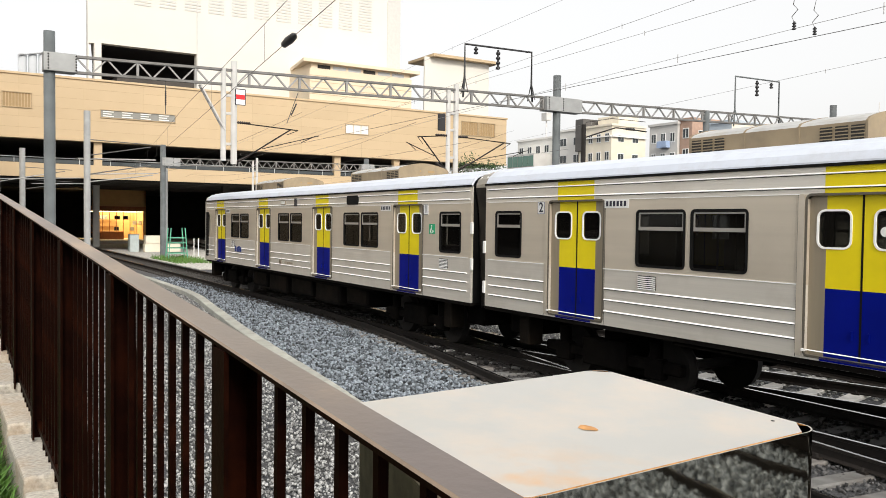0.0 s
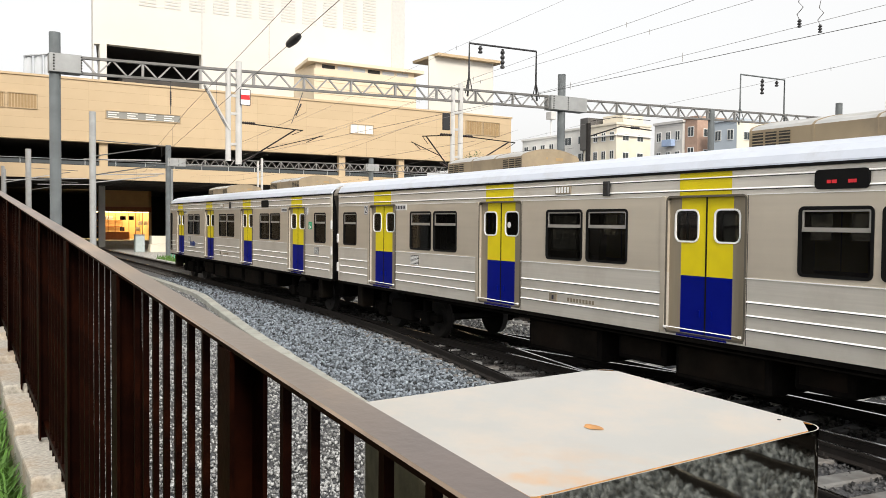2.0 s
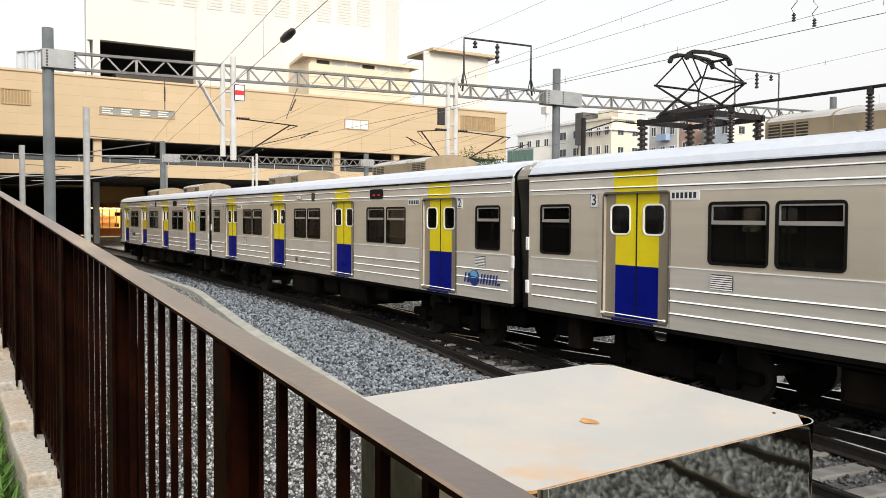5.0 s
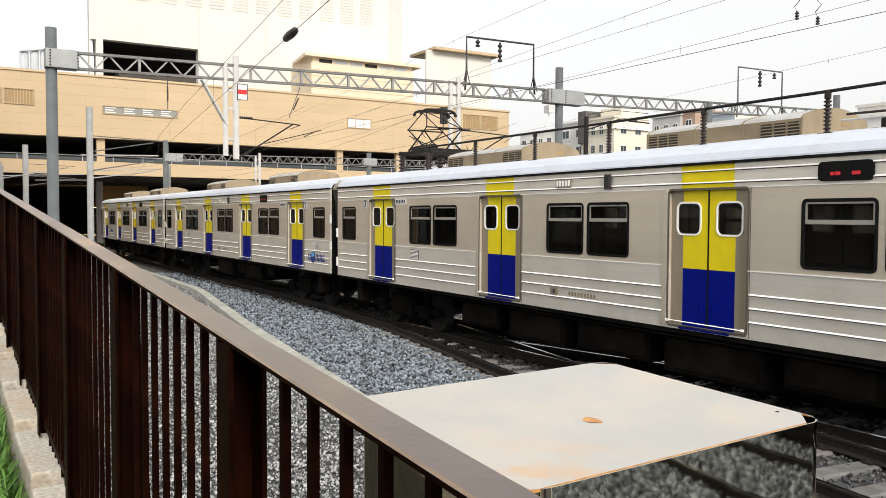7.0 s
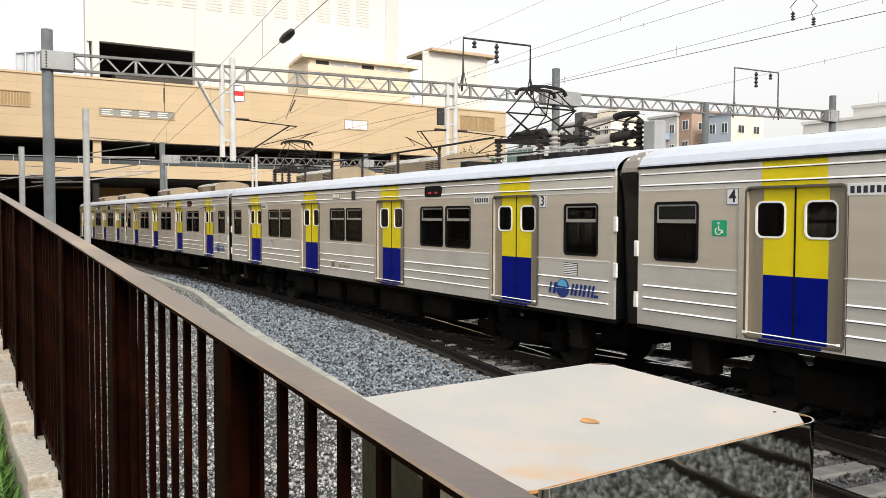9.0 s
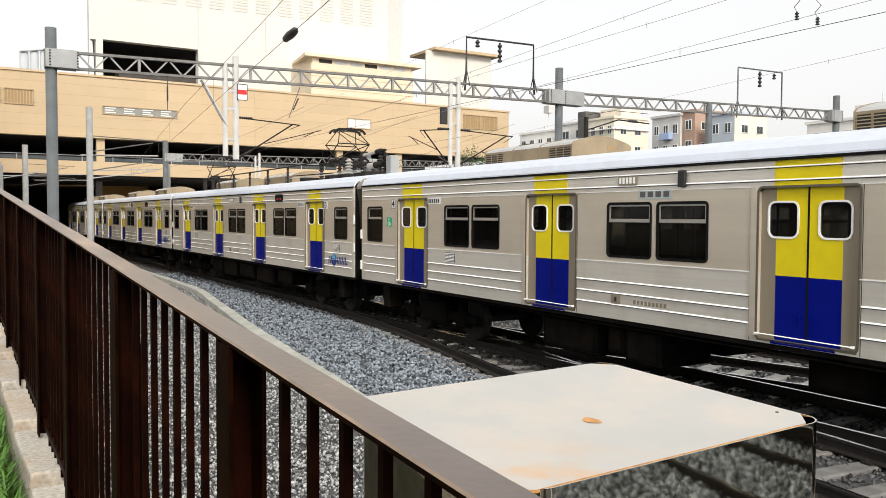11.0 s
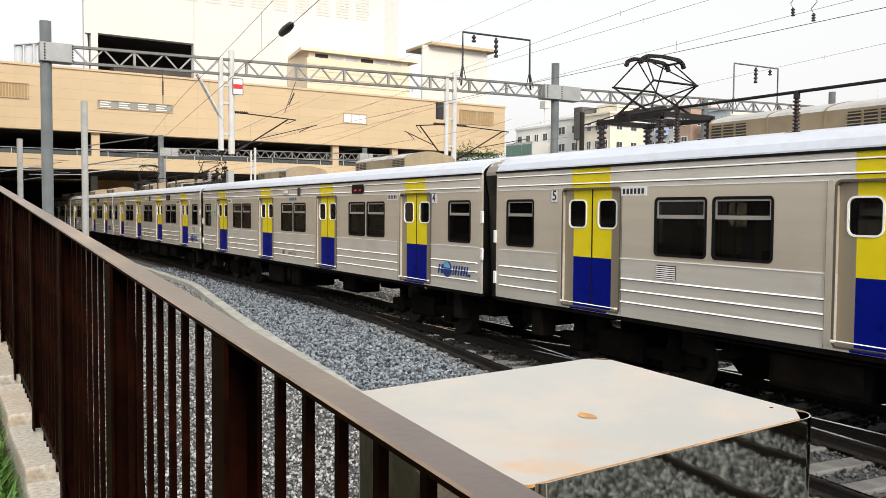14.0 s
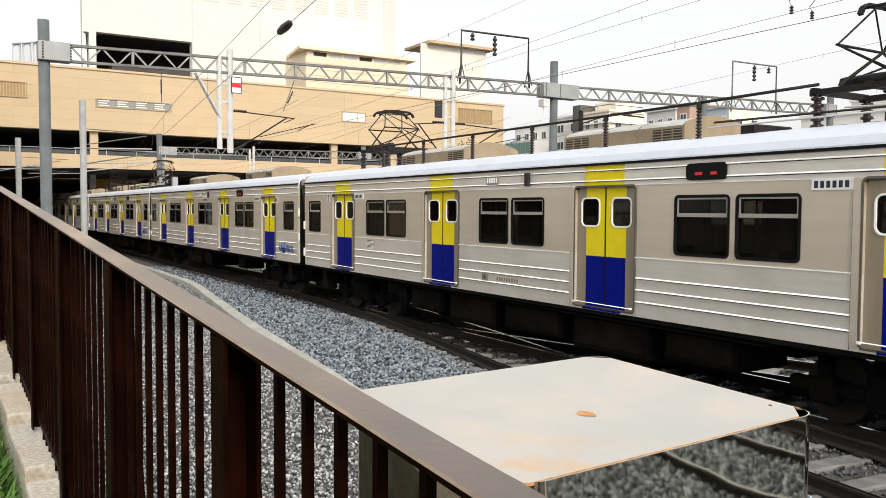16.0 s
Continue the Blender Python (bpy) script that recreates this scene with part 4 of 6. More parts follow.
part("railing_bar", tube(bmesh.new(), [(FX - 0.58, -58, 8.3), (FX - 0.58, 62, 8.3)], 0.035, 6), GREYWALL, station)
part("railing_panel", cubed(FX - 0.59, FX - 0.57, -58, 62, 7.8, 8.15), PANE, station, "greenish glass railing")
for y in (-13.1, 12.1, 37.4, 45.0, 53.4):
    part("column", cubed(FX - 0.95, FX - 0.36, y, y + 0.75, 7.76, 10.1), FACADE, station)
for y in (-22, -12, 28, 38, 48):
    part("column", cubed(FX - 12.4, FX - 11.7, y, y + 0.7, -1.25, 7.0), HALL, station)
# added girder, stops the sun reaching in under the deck
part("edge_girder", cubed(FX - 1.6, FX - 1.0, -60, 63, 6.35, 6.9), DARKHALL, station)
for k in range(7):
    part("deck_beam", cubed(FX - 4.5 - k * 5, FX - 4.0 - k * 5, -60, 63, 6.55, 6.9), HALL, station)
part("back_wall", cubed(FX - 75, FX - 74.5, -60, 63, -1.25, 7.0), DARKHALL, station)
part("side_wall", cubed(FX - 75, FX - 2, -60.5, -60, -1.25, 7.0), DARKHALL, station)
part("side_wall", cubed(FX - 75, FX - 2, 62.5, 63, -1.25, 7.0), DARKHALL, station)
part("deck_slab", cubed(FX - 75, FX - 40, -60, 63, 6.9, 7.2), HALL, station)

# added unseen inner wall, keeps daylight off the cars under the deck
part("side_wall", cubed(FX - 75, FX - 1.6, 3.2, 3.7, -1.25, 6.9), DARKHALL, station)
# added wall out of view, cuts the skylight on the far cars
tagged(link("wall_west", cubed(-68.7, -36, -3.0, -1.5, -0.3, 16.0), FACADE), "added unseen beige wall that shades the far cars", "wall", kind="structure")

# the white tower over it
tower = thing("white_tower", "tall white clad tower over the station", "building", at=NEARER)
TX = -95.0
part("wall", holed(bmesh.new(), 12.85, 50.8, 15.5, 48, [(12.98, 13.53, 16.4, 21.45), (14.24, 24.4, 16.4, 21.55)], 0, 1.0), TOWER, tower).matrix_basis = pose(TX, 0, 0, 0, 0, 90)
bm = bmesh.new()
sweep(bm, [(0, 21.6), (0.5, 21.6), (0.5, 48), (0, 48)], [((TX - 1.0, 13.3, 0), (0.1, 1, 0)), ((TX - 13.5, 15.2, 0), (0.1, 1, 0))])
part("side_wall", bm, TOWER, tower)
part("side_wall", cubed(TX - 13.5, TX - 1.0, 50.0, 50.8, 15.5, 48), TOWER_G, tower)
part("roof", cubed(TX - 13.5, TX - 1.0, 15.6, 50.0, 47.5, 48), TOWER, tower)
bm = bmesh.new()
sweep(bm, [(0, 15.5), (0.2, 15.5), (0.2, 21.6), (0, 21.6)], [((TX - 1.0, 13.55, 0), (0.1, 1, 0)), ((TX - 11, 15.1, 0), (0.1, 1, 0))])
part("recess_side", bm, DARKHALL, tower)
part("recess", cubed(TX - 12, TX - 11, 15.0, 27.5, 15.5, 22.5), DARKHALL, tower, "recessed loading level, dark with shade in its colour")
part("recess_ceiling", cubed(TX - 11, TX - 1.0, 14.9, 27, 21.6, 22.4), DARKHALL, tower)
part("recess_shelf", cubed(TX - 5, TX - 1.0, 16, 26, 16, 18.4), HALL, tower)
part("seam", cubed(TX, TX + 0.04, 24.4, 24.55, 15.9, 27.5), TOWER_G, tower)
for k in range(11):
    y = 17.6 + k * 2.72
    bm = bmesh.new()
    for j in range(28):
        box(bm, TX, TX + 0.05, y, y + 1.8, 26.2 + k * 0.07 + j * 0.35, 26.38 + k * 0.07 + j * 0.35)
    part("louvre_strip", bm, TOWER_G, tower, "pale louvre strip")
part("grey_strip", cubed(TX, TX + 0.06, 48.9, 50.8, 20, 48), TOWER_G, tower)

annex = thing("roof_annex", "white rooftop annex with a thin roof slab", "building", at=NEARER)
part("wall", cubed(TX + 0.75, TX + 1.0, 54.0, 64.3, 15.5, 24.6), TOWER, annex)
part("roof_slab", cubed(TX - 5, TX + 2.0, 54.8, 65.3, 24.6, 24.95), FACADE, annex, "pale thin roof slab")
canopy = thing("roof_canopy", "beige flat canopy on the station roof", "canopy", at=NEARER)
bm = bmesh.new()
rings = [[bm.verts.new((x, y, z)) for x, y in ((-88.0, 34.65), (-88.0, 49.9), (-97.0, 50.2), (-97.0, 36.0))] for z in (20.85, 21.22)]
for u in (rings[0][::-1], rings[1]):
    bm.faces.new(u)
for j in range(4):
    bm.faces.new((rings[0][j], rings[0][(j + 1) % 4], rings[1][(j + 1) % 4], rings[1][j]))
part("roof_slab", bm, CANOPY, canopy, "cream overhanging roof slab")
part("wall", cubed(-96.0, -88.5, 35.6, 49.0, 16.0, 20.2), CANOPY, canopy)
part("clerestory_back", cubed(-95.8, -88.6, 35.8, 48.8, 20.2, 20.85), CANOPY, canopy)
for k in range(6):
    part("clerestory", cubed(-88.6, -88.57, 36.6 + k * 1.95, 38.2 + k * 1.95, 20.3, 20.72), GREYWALL if k % 3 else SLOT, canopy)
for k in range(5):
    part("cladding_line", cubed(-88.5, -88.47, 35.6, 49.0, 16.6 + k * 0.7, 16.66 + k * 0.7), FACADE, canopy)
tank = thing("rooftop_tank", "pale rooftop water tanks and pipes", "tank", at=NEARER)
for k in range(3):
    part("cylinder", tube(bmesh.new(), [(TX, 6.6 + k * 0.95, 15.9), (TX, 6.6 + k * 0.95, 19.4 + 0.2 * k)], 0.42, 12), GREYWALL, tank)
part("pipe", tube(bmesh.new(), [(TX + 0.5, 6.2, 19.3), (TX + 0.5, 8.3, 19.7), (TX + 0.5, 8.9, 20.1), (TX + 0.5, 8.9, 16)], 0.09, 6), GREYWALL, tank)

# lit shop and clutter under the deck
shop = thing("shop", "warmly lit shop under the station deck", "shop")
SX = -100.0
part("back_wall", cubed(SX - 6, SX - 5.8, 15.2, 21, 0.2, 6.15), SHOPWALL, shop)
# pale colour stands in for the light this column lacks
part("front_column", cubed(-86.5, -86.0, 12.12, 12.70, -0.3, 6.3), PALEWALL, shop, "plastered column, coloured pale to look lit")
for k in range(3):
    part("shelf", cubed(SX - 5.7, SX - 5.2, 14.4, 17.4, 0.9 + k * 0.75, 0.96 + k * 0.75), SHOPSIGN, shop)
part("upper_wall", cubed(SX - 0.2, SX, 14.0, 19.8, 4.0, 6.15), SHOPWALL, shop)
part("fascia", cubed(SX - 0.1, SX + 0.1, 13.6, 19.8, 3.45, 4.0), SHOPSIGN, shop)
part("lit_ceiling", cubed(SX - 5.8, SX - 0.3, 14.0, 19.6, 3.4, 3.44), SHOPGLOW, shop, "glowing shop ceiling")
part("side_wall", cubed(SX - 5.8, SX, 19.6, 19.8, 0.2, 6.15), SHOPWALL, shop)
part("counter", cubed(SX - 1.5, SX - 0.6, 14.5, 17.5, 0.2, 1.1), SHOPSIGN, shop)
part("platform", cubed(SX - 8, SX + 6, 13.2, 26, -0.3, 0.2), CONCRETE, shop)
rng = random.Random(11)
for k in range(11):
    y = 14.3 + rng.random() * 5
    z = rng.choice((1.2, 1.9, 2.5))
    part("picture", cubed(SX - 1.2, SX - 1.1, y, y + 0.5, z, z + 0.45), WHITE if k % 2 else INK, shop)
for k in range(8):
    part("mullion", cubed(SX - 0.08, SX, 14.3 + k * 0.75, 14.36 + k * 0.75, 0.2, 3.45), SHOPSIGN, shop)
cabn = thing("utility_cabinet", "pale blue-grey utility cabinet beside the shop", "cabinet")
part("body", cubed(-72.8, -72.0, 13.0, 13.75, -0.25, 1.25, 0.03), PALEBLUE, cabn)
part("door", cubed(-72.0, -71.975, 13.07, 13.68, -0.1, 1.15), PALEBLUE, cabn)
part("roof_plate", cubed(-72.85, -71.93, 12.95, 13.8, 1.25, 1.30, 0.01), GALV_P, cabn)
tagged(link("yard", cubed(-96, -46, 12.0, 34, -0.3, -0.185), YARD), "pale gravel yard before the shop", "ground", kind="structure")
crate = thing("crate_stack", "stack of pale crates by the shop", "crates")
for k, (y, z, w) in enumerate(((14.1, -0.19, 1.7), (14.2, 0.51, 1.4), (15.95, -0.19, 1.1))):
    part("crate", cubed(-72.4, -71.5, y, y + w, z, z + 0.68, 0.02), CREAMWALL, crate)

stand = thing("steel_stand", "green painted steel stand with steps", "stand")
for y, lean in ((12.8, 0.18), (14.1, -0.18)):
    for dx in (0, 0.9):
        part("leg", bar(bmesh.new(), (-58 + dx, y, -0.25), (-58 + dx, y + lean, 2.0), 0.06, 0.06), GREENFRAME, stand)
for k in range(4):
    part("step", cubed(-58.1, -57.0, 12.9 + 0.03 * k, 14.0 - 0.03 * k, 0.25 + k * 0.35, 0.31 + k * 0.35), GREENFRAME, stand)
pipe_post = thing("white_marker_post", "white marker posts beside the stand", "post")
for y in (14.5, 14.8):
    part("post", tube(bmesh.new(), [(-57, y, -0.3), (-57, y, 1.3)], 0.03, 8), WHITE, pipe_post)


# ---- houses beyond the tracks ----
def house(name, label, x0, x1, y0, z1, material, rows, cols, deep=14, extra=None, front=None):
    h = thing(name, label, "building", "houses beyond the tracks")
    part("wall", cubed(x0, x1, y0, y0 + deep, -0.3, z1), material, h)
    part("roof_edge", cubed(x0 - 0.2, x1 + 0.2, y0 - 0.2, y0 + deep, z1, z1 + 0.35), front or material, h)
    for r in range(rows):
        z = z1 - 2.6 - r * 3.0
        for c in range(cols):
            w = (x1 - x0) / cols
            x = x0 + w * (c + 0.25)
            win = part("window", cubed(x, x + w * 0.5, y0 - 0.06, y0 - 0.002, z, z + 1.5), WHITE, h)
            for k in range(2):
                part("pane", cubed(x + 0.1 + k * w * 0.24, x + w * 0.24 - 0.03 + k * w * 0.24, y0 - 0.08, y0 - 0.061, z + 0.12, z + 1.38), PANE, win)
        for c in range(2 if deep < 9 else 3):
            y = y0 + 1.3 + c * 3.2
            win = part("window", cubed(x1 + 0.002, x1 + 0.06, y, y + 1.4, z, z + 1.2), WHITE, h)
            for k in range(2):
                part("pane", cubed(x1 + 0.061, x1 + 0.08, y + 0.1 + k * 0.63, y + 0.67 + k * 0.63, z + 0.1, z + 1.1), PANE, win)
    return h


h = house("apartment_house", "stone grey apartment house with a blue balcony", -90.6, -85.0, 92, 17.6, HOUSEGREY, 4, 3, 8)
part("balcony", cubed(-88.3, -86.4, 91.1, 91.98, 14.2, 15.2, 0.03), BALCONY, h, "pale blue balcony front")
part("roof_railing", tube(bmesh.new(), [(-90.4, 92.1, 18.7), (-85.2, 92.1, 18.7)], 0.04, 5), WHITE, h)
house("apartment_house", "narrow brick apartment house", -84.9, -82.6, 92.4, 18.0, BRICKY, 4, 1, 8)
h = house("apartment_house", "blue-grey rendered house with a cream end wall", -79.5, -75.3, 92, 16.9, HOUSEBLUE, 4, 2, 6.8)
part("end_wall", cubed(-75.298, -75.26, 92.02, 98.78, -0.3, 16.85), CREAMWALL, h, "cream end wall")
for o in h.children:
    if o.name.startswith("window") and o.bound_box[0][0] > -75.4:
        o.location.x += 0.06
h = house("apartment_house", "cream apartment house with a dark stair block", -107.0, -99.0, 92, 18.7, CREAMWALL, 5, 4, 7.6)
part("stair_block", cubed(-107.4, -105.4, 91.5, 95.0, 15.0, 20.4, 0.03), SLATE, h, "dark stair block on the roof")
part("roof_room", cubed(-104.5, -99.6, 94.0, 98.5, 19.05, 20.6), CREAMWALL, h)
part("ledge", cubed(-107.0, -98.9, 91.6, 91.998, 16.9, 17.1), WHITE, h)
part("ledge", cubed(-98.998, -98.6, 92.0, 99.6, 16.9, 17.1), WHITE, h)
part("roof_railing", tube(bmesh.new(), [(-105.2, 91.9, 19.8), (-98.9, 91.9, 19.8), (-98.9, 99.4, 19.8)], 0.05, 5), DARKMETAL, h)
h = house("apartment_house", "pale grey flats behind the wires", -115.3, -108.0, 94, 19.0, PALEWALL, 5, 2, 8)
part("downpipe", tube(bmesh.new(), [(-109.6, 93.93, 19.0), (-108.8, 93.93, 6.0)], 0.08, 6), SLATE, h)
h = house("office_block", "pale office block with green glass", -128.5, -115.6, 95, 18.4, PALEWALL, 4, 5, 12)
part("roof_mast", tube(bmesh.new(), [(-121.0, 96, 18.7), (-121.0, 96, 24.0)], 0.1, 6), HOUSEGREY, h)
part("mast_platform", cubed(-121.8, -120.2, 95.4, 96.6, 22.0, 23.4, 0.05), HOUSEGREY, h)
bay = part("glazed_bay", cubed(-125.5, -117.4, 90.4, 94.9, -0.3, 15.4), HOUSEGREY, h, "grey bay with green windows")
for r in range(2):
    for k in range(5):
        part("pane", cubed(-125.3 + k * 1.58, -123.9 + k * 1.58, 90.32, 90.396, 13.1 - r * 2.6, 15.0 - r * 2.6), GREENGLASS, bay)
house("long_building", "long pale building with a flat roof", -67, -20, 96, 14.8, PALEWALL, 4, 12, 20)
h = house("long_building", "pale hall with a stepped roof", -62, -20, 99, 16.6, HOUSEGREY, 1, 10, 14)
for k in range(6):
    part("roof_aerial", tube(bmesh.new(), [(-59 + k * 2.6, 99.5, 16.9), (-59 + k * 2.6, 99.5, 18.3 + 0.3 * (k % 2))], 0.05, 5), HOUSEGREY, h)


# weeds round the stand and a tree beyond the station's end
rng = np.random.default_rng(21)
bm = bmesh.new()
for k in range(1500):
    x, y = rng.uniform(-60, -52), rng.uniform(12.2, 14.6)
    a, h, w = rng.uniform(0, 6.28), rng.uniform(0.12, 0.4), 0.02
    d = Vector((math.cos(a), math.sin(a), 0))
    p, q = Vector((x, y, -0.19)), Vector((-d.y * w, d.x * w, 0))
    bm.faces.new([bm.verts.new(c) for c in (p - q, p + q, p + d * h * 0.5 + Vector((0, 0, h)))])
tagged(link("weeds", bm, GRASS), "green weeds round the steel stand", "grass", kind="stuff")


def tree(x, y, height, spread, seed):
    rng = np.random.default_rng(seed)
    t = thing("tree", "dark green leafy tree beyond the station", "tree")
    bm = tube(bmesh.new(), [(x, y, -0.3), (x + 0.1, y, height * 0.4), (x, y + 0.1, height * 0.8)], [0.22, 0.16, 0.05], 8)
    tips = []
    for k in range(16):
        a, z = rng.uniform(0, 6.28), height * rng.uniform(0.35, 0.75)
        r = spread * rng.uniform(0.4, 1.0)
        tip = (x + r * math.cos(a), y + r * math.sin(a), z + height * rng.uniform(0.08, 0.25))
        tube(bm, [(x, y, z), tip], [0.07, 0.02], 5)
        tips.append(tip)
    part("trunk", bm, BARK, t, smooth=True)
    bm = bmesh.new()
    for tip in tips:
        for k in range(150):
            c = Vector(tip) + Vector(rng.normal(0, 1, 3) * (0.55, 0.55, 0.38))
            u, v = Vector(rng.normal(0, 1, 3)).normalized() * 0.11, Vector(rng.normal(0, 1, 3)).normalized() * 0.07
            bm.faces.new([bm.verts.new(q) for q in (c - u, c + v, c + u, c - v)])
    part("crown", bm, LEAF, t, "ragged leafy crown")
    return t


tree(-66, 43.6, 9.0, 1.8, 1)
tree(-67, 46.4, 8.6, 1.6, 2)


# ---- the train: five cars built to one plan ----
HALF = 9.75          # half a car body
SIDE = 1.56          # half its width
DOORS = (-7.2, -2.4, 2.4, 7.2)
WIN_Z = (2.01, 2.805)


def windows_of():
    """Window openings along one side."""
    out = [(-9.41, -8.65), (8.59, 9.37)]
    for c in (-4.86, -0.03, 4.80):
        out += [(c - 0.96, c - 0.065), (c + 0.065, c + 0.96)]
    return sorted(out)


def roof_profile(drop=0.0):
    half = [(SIDE, 3.30), (1.555, 3.36), (1.50, 3.46), (1.38, 3.55), (1.15, 3.62), (0.8, 3.67), (0.4, 3.70)]
    top = [(-a, b - drop) for a, b in half] + [(0, 3.71 - drop)] + [(a, b - drop) for a, b in half[::-1]]
    return top


def ridge(bm, a, b, z):
    """A pressed rib: a highlight-white slope facing up and out over a painted shade line."""
    y = -SIDE - 0.0005
    p = [(y, z + 0.013), (y - 0.020, z - 0.003), (y - 0.016, z - 0.009), (y, z - 0.009)]
    u, w = ([bm.verts.new((x, *c)) for c in p] for x in (a, b))
    for j in range(4):
        bm.faces.new((u[j], u[(j + 1) % 4], w[(j + 1) % 4], w[j]))
    bm.faces.new(u[::-1])
    bm.faces.new(w)
    # black line paints the shade under the rib
    box(bm, a, b, y - 0.004, y, z - 0.017, z - 0.010, mi=1)


def side_wall(parent, x0=-HALF):
    bm = bmesh.new()
    holes = [(a, b, *WIN_Z) for a, b in windows_of()] + [(d - 0.655, d + 0.655, 1.10, 2.97) for d in DOORS]
    holed(bm, x0, HALF, 1.05, 3.31, holes, -SIDE, -SIDE + 0.05, lambda x, z: 1 if 1.92 < z < 2.985 else 0, cuts_z=(1.92, 2.985))
    ob = part("side_wall", bm, [STEEL, STEEL_BAND], parent)
    # pressed ribs
    edges = [x0 + 0.12] + [v for d in DOORS for v in (d - 0.785, d + 0.705)] + [HALF - 0.12]
    spans = [(edges[i], edges[i + 1]) for i in range(0, len(edges), 2) if edges[i + 1] - edges[i] > 0.2]
    bm = bmesh.new()
    for z in (1.62, 1.447, 1.272):
        for a, b in spans:
            ridge(bm, a, b, z)
    part("lower_ribs", bm, [RIDGE, RUBBER], ob, "pressed steel ribs with painted highlight and shade line")
    bm = bmesh.new()
    for z in (3.222, 3.062):
        ridge(bm, x0 + 0.05, HALF - 0.05, z)
    for a, b in spans:
        box(bm, a - 0.03, b + 0.03, -SIDE - 0.010, -SIDE - 0.0005, 1.915, 1.928)
        box(bm, a - 0.03, b + 0.03, -SIDE - 0.008, -SIDE - 0.0005, 2.982, 2.990)
    part("upper_ribs", bm, [RIDGE, RUBBER], ob, "steel ribs with painted highlight and shade line")
    bm = bmesh.new()
    box(bm, x0, HALF, -SIDE - 0.03, -SIDE + 0.02, 3.30, 3.335)
    part("gutter", bm, RUBBER, ob, "dark rain gutter")
    for d in DOORS:
        for x in (d - 0.782, d + 0.70):
            if x > x0 + 0.1:
                part("panel_joint", cubed(x - 0.004, x + 0.004, -SIDE - 0.0025, -SIDE - 0.0005, 1.06, 2.98), SLOT, ob)
    box_ = cubed(x0, HALF, -SIDE + 0.002, -SIDE + 0.08, 0.985, 1.05)
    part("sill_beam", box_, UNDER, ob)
    for d in DOORS:
        bm = bmesh.new()
        box(bm, d - 0.44, d + 0.44, -SIDE - 0.004, -SIDE - 0.0005, 2.985, 3.298)
        part("yellow_band", bm, YELLOW, ob, "yellow painted band above the door")
    return ob


def car_door(parent, d):
    bm = bmesh.new()
    ring(bm, d - 0.685, d + 0.685, 1.075, 2.995, 0.028, 0.075, -SIDE - 0.008, -SIDE + 0.07)
    box(bm, d - 0.66, d + 0.66, -SIDE - 0.004, -SIDE + 0.06, 1.075, 1.10)
    door = part("door", bm, PORTAL, parent, "yellow and blue sliding door in a steel portal, shut")
    for s in (-1, 1):
        bm = bmesh.new()
        a, b = sorted((d + s * 0.012, d + s * 0.66))
        hole = sorted((d + s * 0.145, d + s * 0.54))

        def paint(x, z, s=s, d=d):
            return 2 if abs(x - d) > 0.44 else (1 if z < 1.895 else 0)

        holed(bm, a, b, 1.10, 2.975, [(*hole, 2.37, 2.79)], -SIDE + 0.045, -SIDE + 0.08, paint,
              cuts_x=(d + s * 0.44,), cuts_z=(1.895,))
        leaf = part("door_leaf", bm, [YELLOW, BLUE, STEEL_DOOR], door)
        bm = bmesh.new()
        ring(bm, hole[0] - 0.02, hole[1] + 0.02, 2.35, 2.81, 0.024, 0.10, -SIDE + 0.035, -SIDE + 0.06)
        part("window_frame", bm, RIDGE, door, "pale rounded window frame")
        bm = bmesh.new()
        slab(bm, hole[0] - 0.01, hole[1] + 0.01, 2.36, 2.80, 0.09, -SIDE + 0.05, -SIDE + 0.056)
        part("door_window", bm, TINTED, door, "dark tinted pane").visible_shadow = False
        bm = bmesh.new()
        box(bm, d + s * 0.10 - 0.012, d + s * 0.10 + 0.012, -SIDE + 0.03, -SIDE + 0.045, 1.33, 1.43)
        part("door_pull", bm, BLUE, door)
    bm = bmesh.new()
    slab(bm, d - 0.775, d - 0.69, 1.08, 2.99, 0.03, -SIDE - 0.014, -SIDE - 0.001)
    part("door_jamb", bm, STEEL_BAND, door, "rounded steel jamb")
    bm = cubed(d - 0.012, d + 0.012, -SIDE + 0.04, -SIDE + 0.075, 1.10, 2.975)
    part("door_seal", bm, RUBBER, door, "black rubber seal")
    bm = cubed(d - 0.46, d + 0.40, -SIDE - 0.008, -SIDE - 0.0005, 1.055, 1.098)
    part("blue_sill_band", bm, BLUE, door)
    bm = bmesh.new()
    tube(bm, [(d - 0.67, -SIDE - 0.03, 1.165), (d + 0.63, -SIDE - 0.03, 1.155)], 0.007, 6)
    for x in (d - 0.66, d + 0.62):
        box(bm, x - 0.02, x + 0.02, -SIDE - 0.034, -SIDE - 0.009, 1.14, 1.17)
    part("sill_rail", bm, RIDGE, door, "bright rail across the door sill")
    return door


